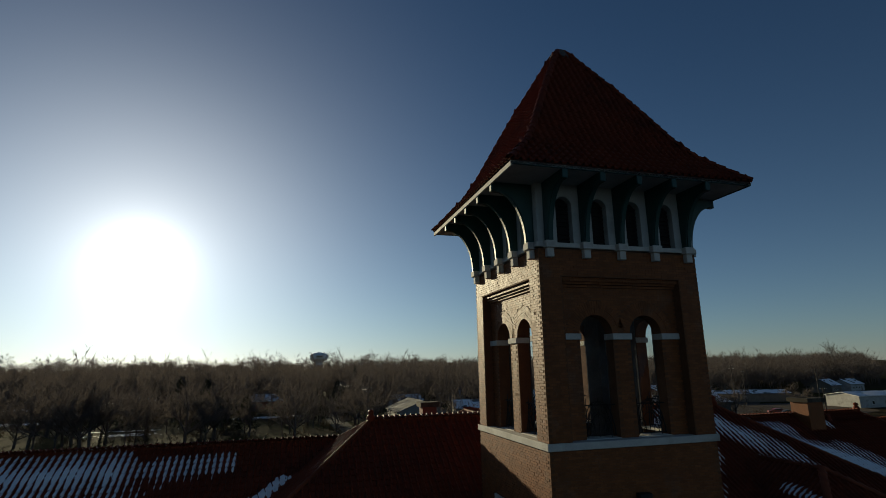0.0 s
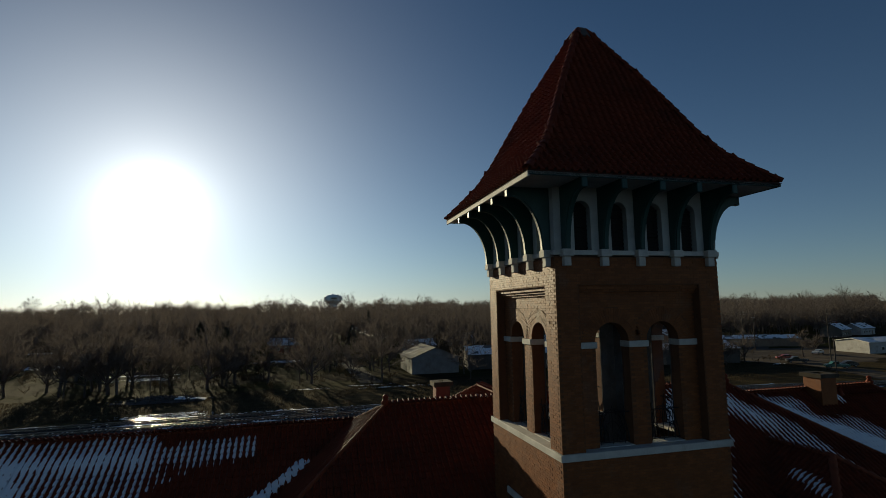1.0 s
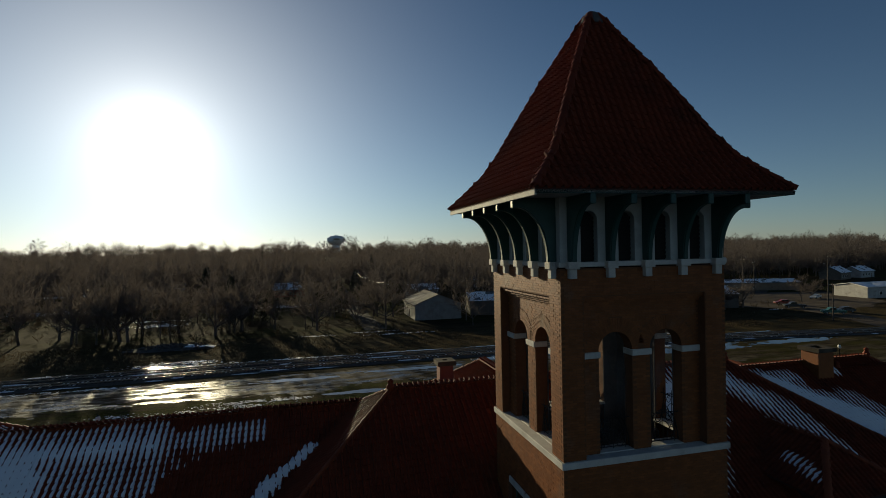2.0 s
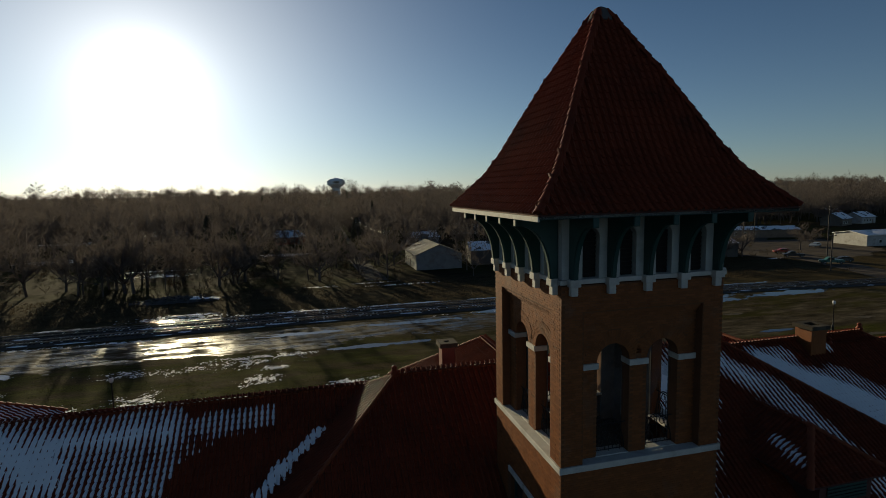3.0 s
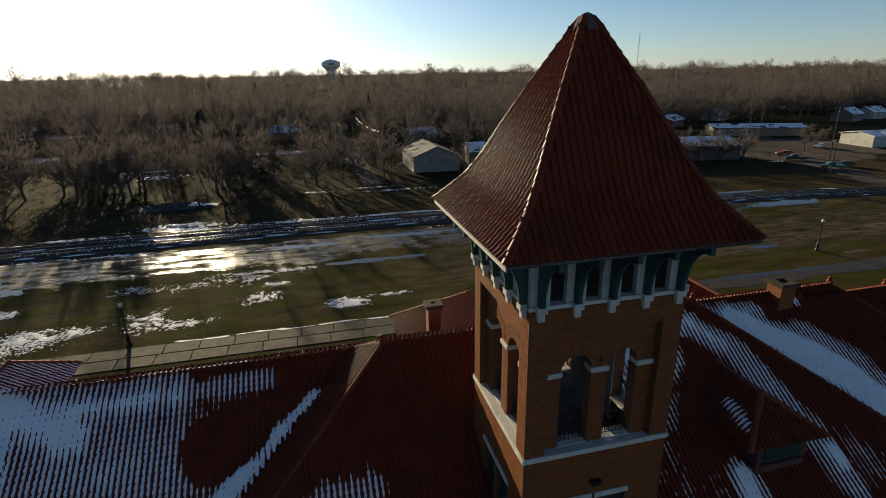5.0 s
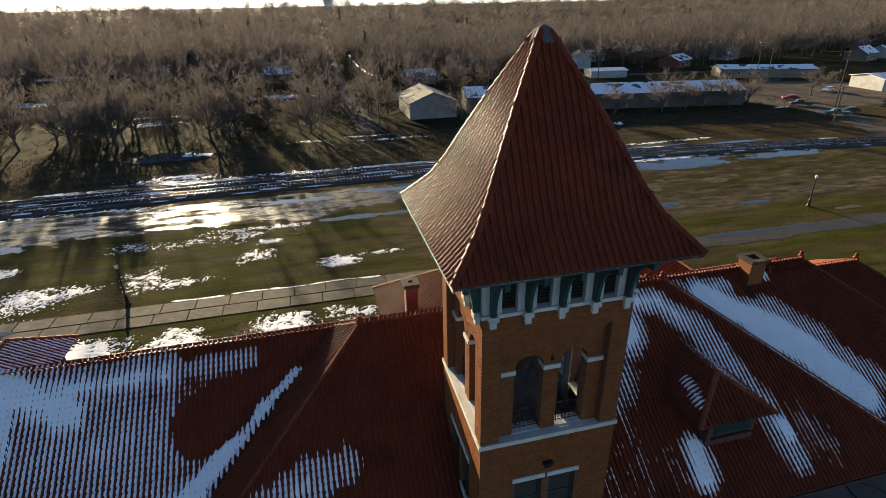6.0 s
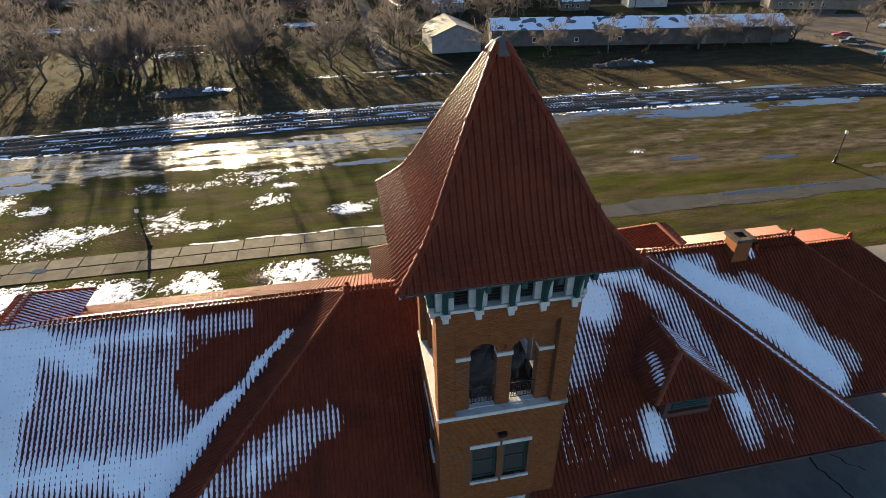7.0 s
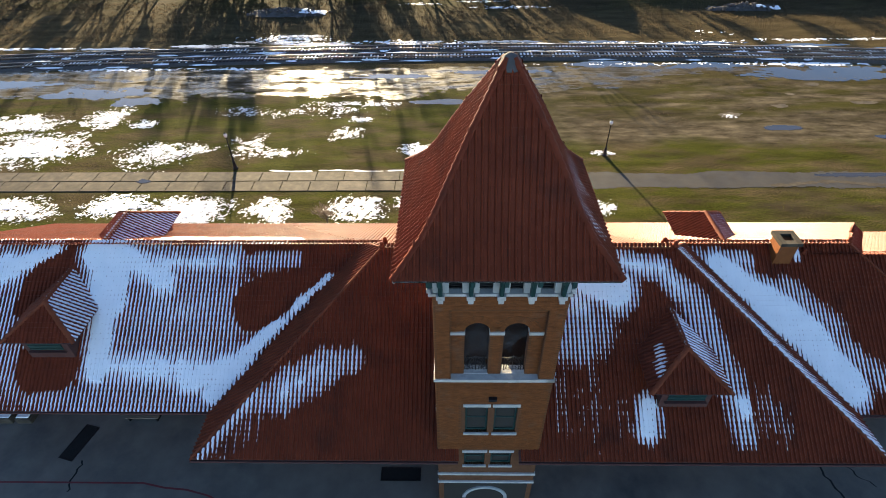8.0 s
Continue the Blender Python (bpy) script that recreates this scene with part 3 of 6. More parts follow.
def hip_roof(x0, x1, y, z, pitch, run, snow_front=None, snow_rear=None, snow_left=None, snow_right=None, gable_left=False, left_pitch=None, near=None, skip=None, rear=True, left=True, right=True, notch=None, back_pitch=0.61):
    """Deck and tiles of a hip roof whose ridge runs from x0 to x1."""
    ez, k = z - pitch * run, math.hypot(1, pitch)
    back_run, kb = pitch * run / back_pitch, math.hypot(1, back_pitch)
    g = back_run / run
    X0, X1 = (x0 if gable_left else x0 - run), x1 + run
    d = 0.05
    bm = bmesh.new()
    cut = []
    if notch:
        nx0, nx1, ny = notch
        nz = ez + pitch * (ny - (y - run))
        cut = [(nx0, y - run, ez), (nx0, ny, nz), (nx1, ny, nz), (nx1, y - run, ez)]
    edge = [(X0, y - run, ez)] + cut + [(X1, y - run, ez)]
    hi, lo = [bm.verts.new((p[0], p[1], p[2] - d)) for p in edge], [bm.verts.new((p[0], p[1], p[2] - 0.28)) for p in edge]
    r0, r1 = bm.verts.new((x0, y, z - d)), bm.verts.new((x1, y, z - d))
    b0, b1 = bm.verts.new((X0, y + back_run, ez - d)), bm.verts.new((X1, y + back_run, ez - d))
    l0, l1 = bm.verts.new((X0, y + back_run, ez - 0.28)), bm.verts.new((X1, y + back_run, ez - 0.28))
    bm.faces.new(hi + [r1, r0]), bm.faces.new((b1, b0, r0, r1)), bm.faces.new((hi[-1], b1, r1)), bm.faces.new((b0, hi[0], r0))
    bm.faces.new(lo + [l1, l0])
    ring_hi, ring_lo = hi + [b1, b0], lo + [l1, l0]
    for i in range(len(ring_hi)):
        j = (i + 1) % len(ring_hi)
        bm.faces.new((ring_hi[i], ring_lo[i], ring_lo[j], ring_hi[j]))
    part("roof_deck", bm, DECK, depot, "timber roof deck with dark eaves edge")
    for ga, gb in ([(X0 - 0.05, notch[0]), (notch[1], X1 + 0.05)] if notch else [(X0 - 0.05, X1 + 0.05)]):
        bm = bmesh.new()
        tube(bm, [(ga, y - run - 0.08, ez - 0.12), (gb, y - run - 0.08, ez - 0.12)], 0.06, 8)
        part("gutter", bm, DECK, depot, "half-round dark metal gutter along the eave")
    length = run * k

    def front(u, v):
        x, yy = X0 + u, y - run + v / k
        if not (gable_left or x > X0 + v / k) or x > X1 - v / k:
            return False
        return not (skip and skip(x, yy))
    lay_tiles("roof_tiles", slope_frame((X0, y - run, ez), (1, 0, 0), (0, 1, pitch)), X1 - X0, length, front, depot, snow=snow_front, near=near, seed=2)
    if rear:
        def back(u, v):
            x = X1 - u
            return (gable_left or x > X0 + v / kb / g) and x < X1 - v / kb / g
        lay_tiles("roof_tiles", slope_frame((X1, y + back_run, ez), (-1, 0, 0), (0, -1, back_pitch)), X1 - X0, back_run * kb, back, depot, snow=snow_rear, seed=3)
    if right:
        lay_tiles("roof_tiles", slope_frame((X1, y - run, ez), (0, 1, 0), (-1, 0, pitch)), run + back_run, length, lambda u, v: v / k < u < run + back_run - g * v / k, depot, snow=snow_right, seed=4)
    if left and not gable_left:
        lay_tiles("roof_tiles", slope_frame((X0, y + back_run, ez), (0, -1, 0), (1, 0, pitch)), run + back_run, length, lambda u, v: g * v / k < u < run + back_run - v / k, depot, snow=snow_left, seed=5)
    lay_caps("ridge_cap_course", (x0, y, z - 0.02), (x1, y, z - 0.02), depot, 0.09, knob=not gable_left)
    lay_caps("ridge_cap_course", (x1, y, z + 0.03), (x1 - 0.4, y, z + 0.03), depot, knob=True)
    for sx, xx, yes in ((-1, x0, left and not gable_left), (1, x1, right)):
        if yes:
            for dy in (-run, back_run):
                lay_caps("hip_cap_course", (xx, y, z + 0.02), (xx + sx * run, y + dy, ez + 0.02), depot, 0.09)


def in_tower(x, y):
    return abs(x) < 2.7 and -2.75 < y < 2.75 or abs(x) < 1.66 and y <= -2.6


centre_snow = capsules(
    (-9.3, 0.9, -11.6, -0.3, 1.0, 0.72), (-7.7, 1.25, -9.2, 0.9, 0.75, 0.55), (-11.2, -0.4, -12.8, -0.6, 0.8, 0.55), (-12.9, -0.35, -15.7, -3.0, 0.34, 0.8), (-12.6, -1.3, -14.6, -2.3, 0.75, 0.10),
    (6.2, 5.3, 7.6, 4.7, 1.5, 1.5), (4.4, 5.3, 5.3, 3.8, 1.5, 0.85), (8.2, 6.0, 10.4, 5.7, 0.75, 0.95), (5.6, 3.6, 4.9, 2.2, 1.5, 0.66), (7.0, 3.1, 6.5, 2.2, 0.9, 0.32), (4.7, 1.2, 4.4, -0.6, 1.2, 0.07),
    (10.7, 5.3, 11.6, 4.5, 0.75, 0.85), (11.9, 4.3, 13.6, 0.2, 0.92, 0.58), (13.8, -0.4, 14.0, -1.9, 0.8, 0.50), (14.0, -0.6, 14.05, -1.1, 0.62, 1.1), (15.3, -0.6, 15.8, -1.5, 0.7, 0.12),
    (8.8, -0.8, 8.65, -1.9, 0.7, 1.25), (9.2, -1.3, 9.1, -1.8, 0.6, 0.5), (7.3, -0.8, 7.5, -1.5, 0.5, 0.10))
wing_left_snow = capsules(
    (-36.0, 6.0, -30.0, 6.9, 1.5, 1.25), (-30.0, 6.95, -27.4, 7.7, 0.85, 1.25), (-36.0, 3.5, -30.5, 3.8, 2.6, 0.72), (-29.6, 5.0, -28.9, 2.4, 1.5, 0.58), (-24.6, 7.6, -22.6, 7.3, 1.3, 1.4), (-23.5, 7.2, -23.4, 5.2, 2.0, 1.4), (-23.4, 5.0, -23.3, 1.7, 1.25, 1.3),
    (-22.5, 1.9, -15.4, 1.5, 1.8, 1.0), (-17.6, 1.2, -14.9, 1.9, 1.3, 1.2), (-21.6, 6.9, -20.0, 6.2, 1.7, 1.0), (-16.2, 0.5, -14.4, 2.4, 0.85, 1.3), (-14.4, 2.4, -12.4, 4.2, 0.50, 1.4), (-12.5, 4.1, -11.2, 5.2, 0.40, 1.35), (-11.3, 5.1, -9.6, 6.45, 0.25, 1.1), (-21.0, 4.6, -16.3, 4.7, 2.7, 0.66), (-21.5, 7.1, -15.8, 7.2, 1.05, 0.92), (-15.8, 7.2, -11.8, 7.35, 0.55, 0.55),
    (-24.0, 0.1, -17.0, 0.0, 1.1, 0.52), (-29.4, 1.6, -25.6, 0.2, 1.3, 0.42), (-12.8, 5.3, -14.3, 4.9, 1.05, -1.3),
    (-28.0, 6.6, -26.7, 7.2, 0.5, -1.5), (-28.3, 6.1, -28.6, 4.8, 0.55, -1.0), (-27.0, 1.9, -25.9, 2.0, 1.15, -1.6))
wing_right_snow = capsules((13.3, 7.3, 20.4, 0.9, 0.8, 0.5), (14.6, 6.9, 17.2, 5.2, 1.05, 1.5), (17.2, 5.0, 19.6, 3.2, 1.45, 1.6), (19.4, 3.2, 21.3, 0.9, 1.3, 1.6), (14.3, 7.35, 16.4, 7.25, 0.6, 0.75), (18.6, 5.6, 20.9, 3.9, 0.9, 0.5), (21.3, 2.9, 22.9, 1.5, 0.85, 0.5), (19.4, 7.8, 19.5, 7.5, 0.35, 0.95))
hip_right_snow = capsules((11.8, 6.4, 21.0, -2.4, 1.1, 0.95))

hip_roof(CX0, CX1, CY, CZ, CS, CRUN, snow_front=centre_snow, snow_right=hip_right_snow, near=lambda u, v: 10.6 < u < 13.2 and v < 8.4, skip=in_tower, notch=(-1.66, 1.66, -2.72))
hip_roof(WX0, CX0, WY, WZ, WS, WRUN, snow_front=wing_left_snow, snow_rear=capsules((-40, 9.4, -14, 9.2, 1.0, 0.7), (-21.0, 9.6, -13.0, 9.3, 1.3, 1.4)), gable_left=True, right=False)
hip_roof(CX1, WX1, WY, WZ, WS, WRUN, snow_front=wing_right_snow, snow_rear=capsules((16.6, 9.2, 19.5, 9.0, 0.9, 0.9)), left=False)
hip_roof(20.0, 27.0, 7.7, 11.6, 0.68, (11.6 - EAVE_Z) / 0.68, left=False)


def dormer(x, y_front, y_back, z, half, front=True, snow=None, snow_l=None):
    """A hipped tiled dormer with a small louvred opening; it looks south (front) or north."""
    sy = -1 if front else 1
    p, k = 0.66, math.hypot(1, 0.66)
    drop = half * p
    ez = z - drop
    run = half * 0.9                                  # the end hip is a little steeper
    ye = y_front + sy * run                           # end eave
    node = new("dormer")
    node.parent = depot
    tagged(node, label="hipped dormer under clay tiles with a small dark louvred opening")
    bm = bmesh.new()
    a = [bm.verts.new(q) for q in ((x - half, ye, ez - 0.06), (x + half, ye, ez - 0.06), (x + half, y_back, ez - 0.06), (x - half, y_back, ez - 0.06), (x, y_front, z - 0.06), (x, y_back, z - 0.06))]
    for f in ((a[0], a[1], a[4]), (a[1], a[2], a[5], a[4]), (a[3], a[0], a[4], a[5]), (a[0], a[3], a[2], a[1])):
        bm.faces.new(f)
    part("dormer_roof", bm, DECK, node)
    w0, wy = half * 0.62, ye - sy * 0.30
    part("dormer_wall", boxes((x - w0, x + w0, min(wy, y_back), max(wy, y_back), ez - 1.7, ez - 0.05)), DECK, node, "brown brick cheek walls")
    yy = wy + sy * 0.02
    part("louvre", boxes(*[(x - w0 * 0.75, x + w0 * 0.75, min(yy, yy + sy * 0.05), max(yy, yy + sy * 0.05), ez - 0.34 - 0.14 * i, ez - 0.24 - 0.14 * i) for i in range(5)]), TEAL, node, "dark green louvre slats")
    part("sill", boxes((x - w0 * 0.85, x + w0 * 0.85, min(yy, yy + sy * 0.16), max(yy, yy + sy * 0.16), ez - 1.12, ez - 1.03)), DECK, node)
    L = abs(ye - y_back)
    hk = math.hypot(run, drop)
    end = slope_frame((x - half, ye, ez) if front else (x + half, ye, ez), (1, 0, 0) if front else (-1, 0, 0), (0, -sy * run, drop))
    lay_tiles("tiles", end, 2 * half, hk, lambda u, v: v / hk * half < u < 2 * half - v / hk * half, node, seed=6)
    rs = slope_frame((x + half, ye, ez), (0, 1, 0), (-1, 0, p)) if front else slope_frame((x + half, y_back, ez), (0, 1, 0), (-1, 0, p))
    ls = slope_frame((x - half, y_back, ez), (0, -1, 0), (1, 0, p)) if front else slope_frame((x - half, ye, ez), (0, -1, 0), (1, 0, p))
    def side_r(u, v):
        f = v / (half * k)
        return (u > f * run) if front else (u < L - f * run)
    def side_l(u, v):
        f = v / (half * k)
        return (u < L - f * run) if front else (u > f * run)
    lay_tiles("tiles", rs, L, half * k, side_r, node, snow=snow, seed=7)
    lay_tiles("tiles", ls, L, half * k, side_l, node, snow=snow_l, seed=8)
    lay_caps("ridge_cap_course", (x, y_front, z + 0.02), (x, y_back, z + 0.02), node, 0.13)
    for sx in (-1, 1):
        lay_caps("hip_cap_course", (x, y_front, z + 0.02), (x + sx * half, ye, ez + 0.02), node, 0.13)


all_over = lambda x, y, z: 0.42
dormer(10.7, 0.75, 4.4, 10.9, 2.15, True, snow=lambda x, y, z: 0.85 if z > 9.9 else 0.4, snow_l=capsules((9.6, 1.4, 9.3, -0.2, 0.28, 0.9)))
dormer(-26.05, 3.85, 7.6, 11.2, 2.15, True, snow=lambda x, y, z: 0.62, snow_l=None)
dormer(15.5, 11.9, 8.6, 11.7, 2.0, False, snow=all_over, snow_l=None)
dormer(-24.6, 11.9, 8.6, 11.8, 2.3, False, snow=all_over, snow_l=all_over)
dormer(-0.3, 11.8, 7.5, 12.75, 4.3, False)

# walls under the eaves
bm = boxes((CX0 - CRUN + 4.2, CX1 + CRUN - 4.2, CY - CRUN + 4.4, CY + CRUN - 4.2, 0, EAVE_Z - 0.2), (WX0, 29.0, WY - WRUN + 3.9, WY + WRUN - 3.9, 0, EAVE_Z - 0.25))
part("wall", bm, BRICK, depot, "buff brick walls in the shade of deep eaves")


def chimney(x, y, z0, z1, w, d, label, mat):
    t = new("chimney")
    t.parent = depot
    tagged(t, label=label)
    part("shaft", boxes((x - w / 2, x + w / 2, y - d / 2, y + d / 2, z0, z1 - 0.22), bevel=0.01), mat, t)
    o = 0.12
    bm = boxes((x - w / 2 - o, x - w / 2 + 0.22, y - d / 2 - o, y + d / 2 + o, z1 - 0.22, z1), (x + w / 2 - 0.22, x + w / 2 + o, y - d / 2 - o, y + d / 2 + o, z1 - 0.22, z1),
               (x - w / 2 + 0.22, x + w / 2 - 0.22, y - d / 2 - o, y - d / 2 + 0.22, z1 - 0.22, z1), (x - w / 2 + 0.22, x + w / 2 - 0.22, y + d / 2 - 0.22, y + d / 2 + o, z1 - 0.22, z1))
    part("cap", bm, CONCRETE, t, "pale concrete chimney cap with an open flue")
    part("flue", boxes((x - w / 2 + 0.225, x + w / 2 - 0.225, y - d / 2 + 0.225, y + d / 2 - 0.225, z0, z1 - 0.3)), DARK, t)


chimney(18.45, 7.6, 11.0, 13.02, 1.08, 1.08, "square brick chimney with a concrete cap beside the ridge", BRICK)
chimney(-3.0, 9.6, 11.0, 13.4, 0.7, 0.7, "slim brick chimney behind the ridge", RED_BRICK)


# ---- the bell tower ----
tower = thing("bell_tower", "square buff-brick bell tower with a flared red tile pyramid roof", "tower")
HALF = 2.75
BAND0, BAND1, SPRING, RECESS_TOP, BELT0, BELT1, SOFFIT = 12.77, 12.97, 15.95, 17.32, 18.42, 18.60, 20.45
ARCH_R, ARCH_X, PANEL = 0.555, 0.86, 2.05


def side(i):
    return pose(0, 0, 0, 0, 0, 90 * i)


def arch_z(u, r=ARCH_R):
    d = min(abs(u - ARCH_X), abs(u + ARCH_X))
    return SPRING + math.sqrt(max(0.0, r * r - d * d)) if d < r else SPRING


def in_opening(u, z):
    return min(abs(u - ARCH_X), abs(u + ARCH_X)) < ARCH_R and z < arch_z(u)


def wall_mesh():
    """One side of the tower from the ground to the belt, facing south."""
    made = []
    y0, y1, yr = -HALF, -HALF + 0.72, -HALF + 0.30
    for s in (-1, 1):
        a, b = sorted((s * PANEL, s * (HALF - 0.006)))
        made.append(("corner_pier", boxes((a, b, y0, y1, BAND0, BELT0))))
        a, b = sorted((s * (ARCH_X + ARCH_R), s * PANEL))
        made.append(("jamb_pier", boxes((a, b, yr, y1 - 0.02, BAND0, SPRING))))
    made.append(("middle_pier", boxes((-(ARCH_X - ARCH_R), ARCH_X - ARCH_R, yr, y1 - 0.02, BAND0, SPRING))))
    bm = bmesh.new()
    box(bm, -PANEL, PANEL, y0, y1, RECESS_TOP + 0.27, BELT0)
    for i in range(3):
        box(bm, -PANEL, PANEL, yr - 0.075 * (i + 1) + 0.01, y1, RECESS_TOP + 0.09 * i, RECESS_TOP + 0.09 * (i + 1) - 0.012)
    # arch heads in narrow columns
    us = sorted({-PANEL, PANEL, 0.0, *[s * ARCH_X + ARCH_R * math.cos(k * math.pi / 18) for s in (-1, 1) for k in range(19)]})
    for a, b in zip(us, us[1:]):
        za, zb = arch_z(a), arch_z(b)
        v = [bm.verts.new(p) for p in ((a, yr, za), (b, yr, zb), (b, yr, RECESS_TOP), (a, yr, RECESS_TOP), (a, y1 - 0.02, za), (b, y1 - 0.02, zb), (b, y1 - 0.02, RECESS_TOP), (a, y1 - 0.02, RECESS_TOP))]
        for f in ((0, 1, 2, 3), (7, 6, 5, 4), (4, 5, 1, 0)):
            bm.faces.new([v[k] for k in f])
    bmesh.ops.remove_doubles(bm, verts=bm.verts, dist=0.0005)
    made.append(("arch_head", bm))
    bm = bmesh.new()
    # lower shaft with two rows of paired windows
    rows = ((4.95, 6.30), (8.35, 10.68))
    xs = ((-1.30, -0.16), (0.16, 1.30))
    y2 = y0 + 0.40
    for z0, z1 in ((0, rows[0][0]), (rows[0][1], rows[1][0]), (rows[1][1], BAND0)):
        box(bm, -HALF + 0.006, HALF - 0.006, y0, y2, z0, z1)
    for z0, z1 in rows:
        for a, b in ((-HALF + 0.006, xs[0][0]), (xs[0][1], xs[1][0]), (xs[1][1], HALF - 0.006)):
            box(bm, a, b, y0, y2, z0, z1)
    bmesh.ops.remove_doubles(bm, verts=bm.verts, dist=0.0005)
    made.append(("shaft_wall", bm))
    return [(name, done(name, b, MORTAR)) for name, b in made]


def brick_mesh():
    v = np.array([(sx * 0.1065, y, sz * 0.0325) for y in (-0.006, 0.02) for sz in (-1, 1) for sx in (-1, 1)])
    f = np.array([(0, 1, 3, 2), (0, 4, 5, 1), (2, 3, 7, 6), (0, 2, 6, 4), (1, 5, 7, 3)])
    return v, f


BV, BF = brick_mesh()
WINDOWS = [(a, b, z0, z1) for z0, z1 in ((4.95, 6.30), (8.35, 10.68)) for a, b in ((-1.42, -0.06), (0.06, 1.42))]


def lay_bricks(i, zlow):
    """Running bond on one side: proud bricks, the nearest at the south-west corner as parts."""
    m = side(i)
    rng = np.random.default_rng(20 + i)
    wallv, wallq, cnt, singles = [], [], 0, 0
    one = quads("brick", BV, BF, BRICK)
    R = np.array(m.to_3x3())
    z, row = zlow, 0
    while z < BELT0 - 0.05:
        zc = z + 0.0375
        u = -HALF + 0.1075 + (0.1125 if row % 2 else 0)
        while u < HALF:
            depth, ok = -HALF, True
            if zc > BAND1 and zc < RECESS_TOP + 0.27 and abs(u) < PANEL - 0.02:
                depth = -HALF + 0.30
                if zc > RECESS_TOP:
                    depth = -HALF + 0.30 - 0.075 * (1 + int((zc - RECESS_TOP) / 0.09)) + 0.01
                if in_opening(u - 0.09, zc) or in_opening(u + 0.09, zc) or in_opening(u, zc):
                    ok = False
                if zc > SPRING - 0.02 and min(math.hypot(u - ARCH_X, zc - SPRING), math.hypot(u + ARCH_X, zc - SPRING)) < ARCH_R + 0.42 and zc < RECESS_TOP:
                    ok = False
            if abs(abs(u) - PANEL) < 0.10 and BAND1 < zc < RECESS_TOP + 0.27:
                u2 = math.copysign(PANEL + 0.107, u) if abs(u) >= PANEL else math.copysign(PANEL - 0.107, u)
            else:
                u2 = u
            if BAND0 - 0.03 < zc < BAND1 + 0.03 or any(a - 0.1 < u < b + 0.1 and z0 - 0.1 < zc < z1 + 0.25 for a, b, z0, z1 in WINDOWS):
                ok = False
            if ok:
                p = np.array([min(max(u2, -HALF + 0.10), HALF - 0.10), depth + rng.normal(0, 0.002), zc])
                if i in (0, 3) and singles < 300 and zc > 13.1 and (u < -1.9 if i == 0 else u > 1.9):
                    put("brick", one, tower, m=m @ Matrix.Translation(p))
                    singles += 1
                else:
                    wallv.append((BV + p) @ R.T)
                    wallq.append(BF + cnt)
                    cnt += 8
            u += 0.225
        z += 0.075
        row += 1
    # two rings of radiating bricks round each arch
    for s in (-1, 1):
        for ring in range(2):
            r0 = ARCH_R + 0.21 * ring
            n = int(math.pi * (r0 + 0.1) / 0.078)
            for k in range(n):
                a = math.pi * (k + 0.5) / n
                ca, sa = math.cos(a), math.sin(a)
                uu, zz = s * ARCH_X + (r0 + 0.105) * ca, SPRING + (r0 + 0.105) * sa
                if s * uu < 0.005 or abs(uu) > PANEL - 0.02:
                    continue
                L = np.stack([BV[:, 0] * ca * 0.96 - BV[:, 2] * sa, BV[:, 1] - 0.004 - 0.004 * ring, BV[:, 0] * sa * 0.96 + BV[:, 2] * ca], 1) + np.array([uu, -HALF + 0.30, zz])
                wallv.append(L @ R.T)
                wallq.append(BF + cnt)
                cnt += 8
    put("brickwork", quads("brickwork", np.concatenate(wallv), np.concatenate(wallq), BRICK), tower, "buff brick laid in running bond with radiating arch rings", kind="stuff")


WALL = wall_mesh()
for i in range(4):
    for name, me in WALL:
        put(name, me, tower, m=side(i))
lay_bricks(0, 6.6)
lay_bricks(3, 6.6)
lay_bricks(1, BAND1)
lay_bricks(2, BAND1)


def shared(name, bm, mat, label="", sides=(0, 1, 2, 3), moves=(Matrix(),), smooth=False):
    me = done(name, bm, mat, smooth)
    return [put(name, me, tower, label, m=side(i) @ mv) for i in sides for mv in moves]


shared("sill_band", boxes((-HALF - 0.07, HALF + 0.066, -HALF - 0.07, -HALF + 0.30, BAND0, BAND1), bevel=0.015), STONE, "pale limestone sill band")
shared("opening_sill", boxes((-ARCH_R - 0.02, ARCH_R + 0.02, -HALF + 0.28, -HALF + 0.80, BAND1 - 0.06, BAND1 + 0.02), bevel=0.01), STONE, "sloping stone sill", moves=[Matrix.Translation((s * ARCH_X, 0, 0)) for s in (-1, 1)])
shared("impost", boxes((-PANEL + 0.002, -ARCH_X - ARCH_R + 0.03, -HALF + 0.23, -HALF + 0.72, SPRING - 0.18, SPRING), bevel=0.012), STONE, "white stone impost block")
shared("impost", boxes((ARCH_X + ARCH_R - 0.03, PANEL - 0.002, -HALF + 0.23, -HALF + 0.72, SPRING - 0.18, SPRING), bevel=0.012), STONE, "white stone impost block")
shared("impost", boxes((-ARCH_X + ARCH_R - 0.03, ARCH_X - ARCH_R + 0.03, -HALF + 0.23, -HALF + 0.72, SPRING - 0.18, SPRING), bevel=0.012), STONE, "white stone impost block")
shared("belt_course", boxes((-HALF - 0.06, HALF + 0.056, -HALF - 0.06, -HALF + 0.35, BELT1 - 0.14, BELT1), bevel=0.012), STONE, "white painted stone belt course")
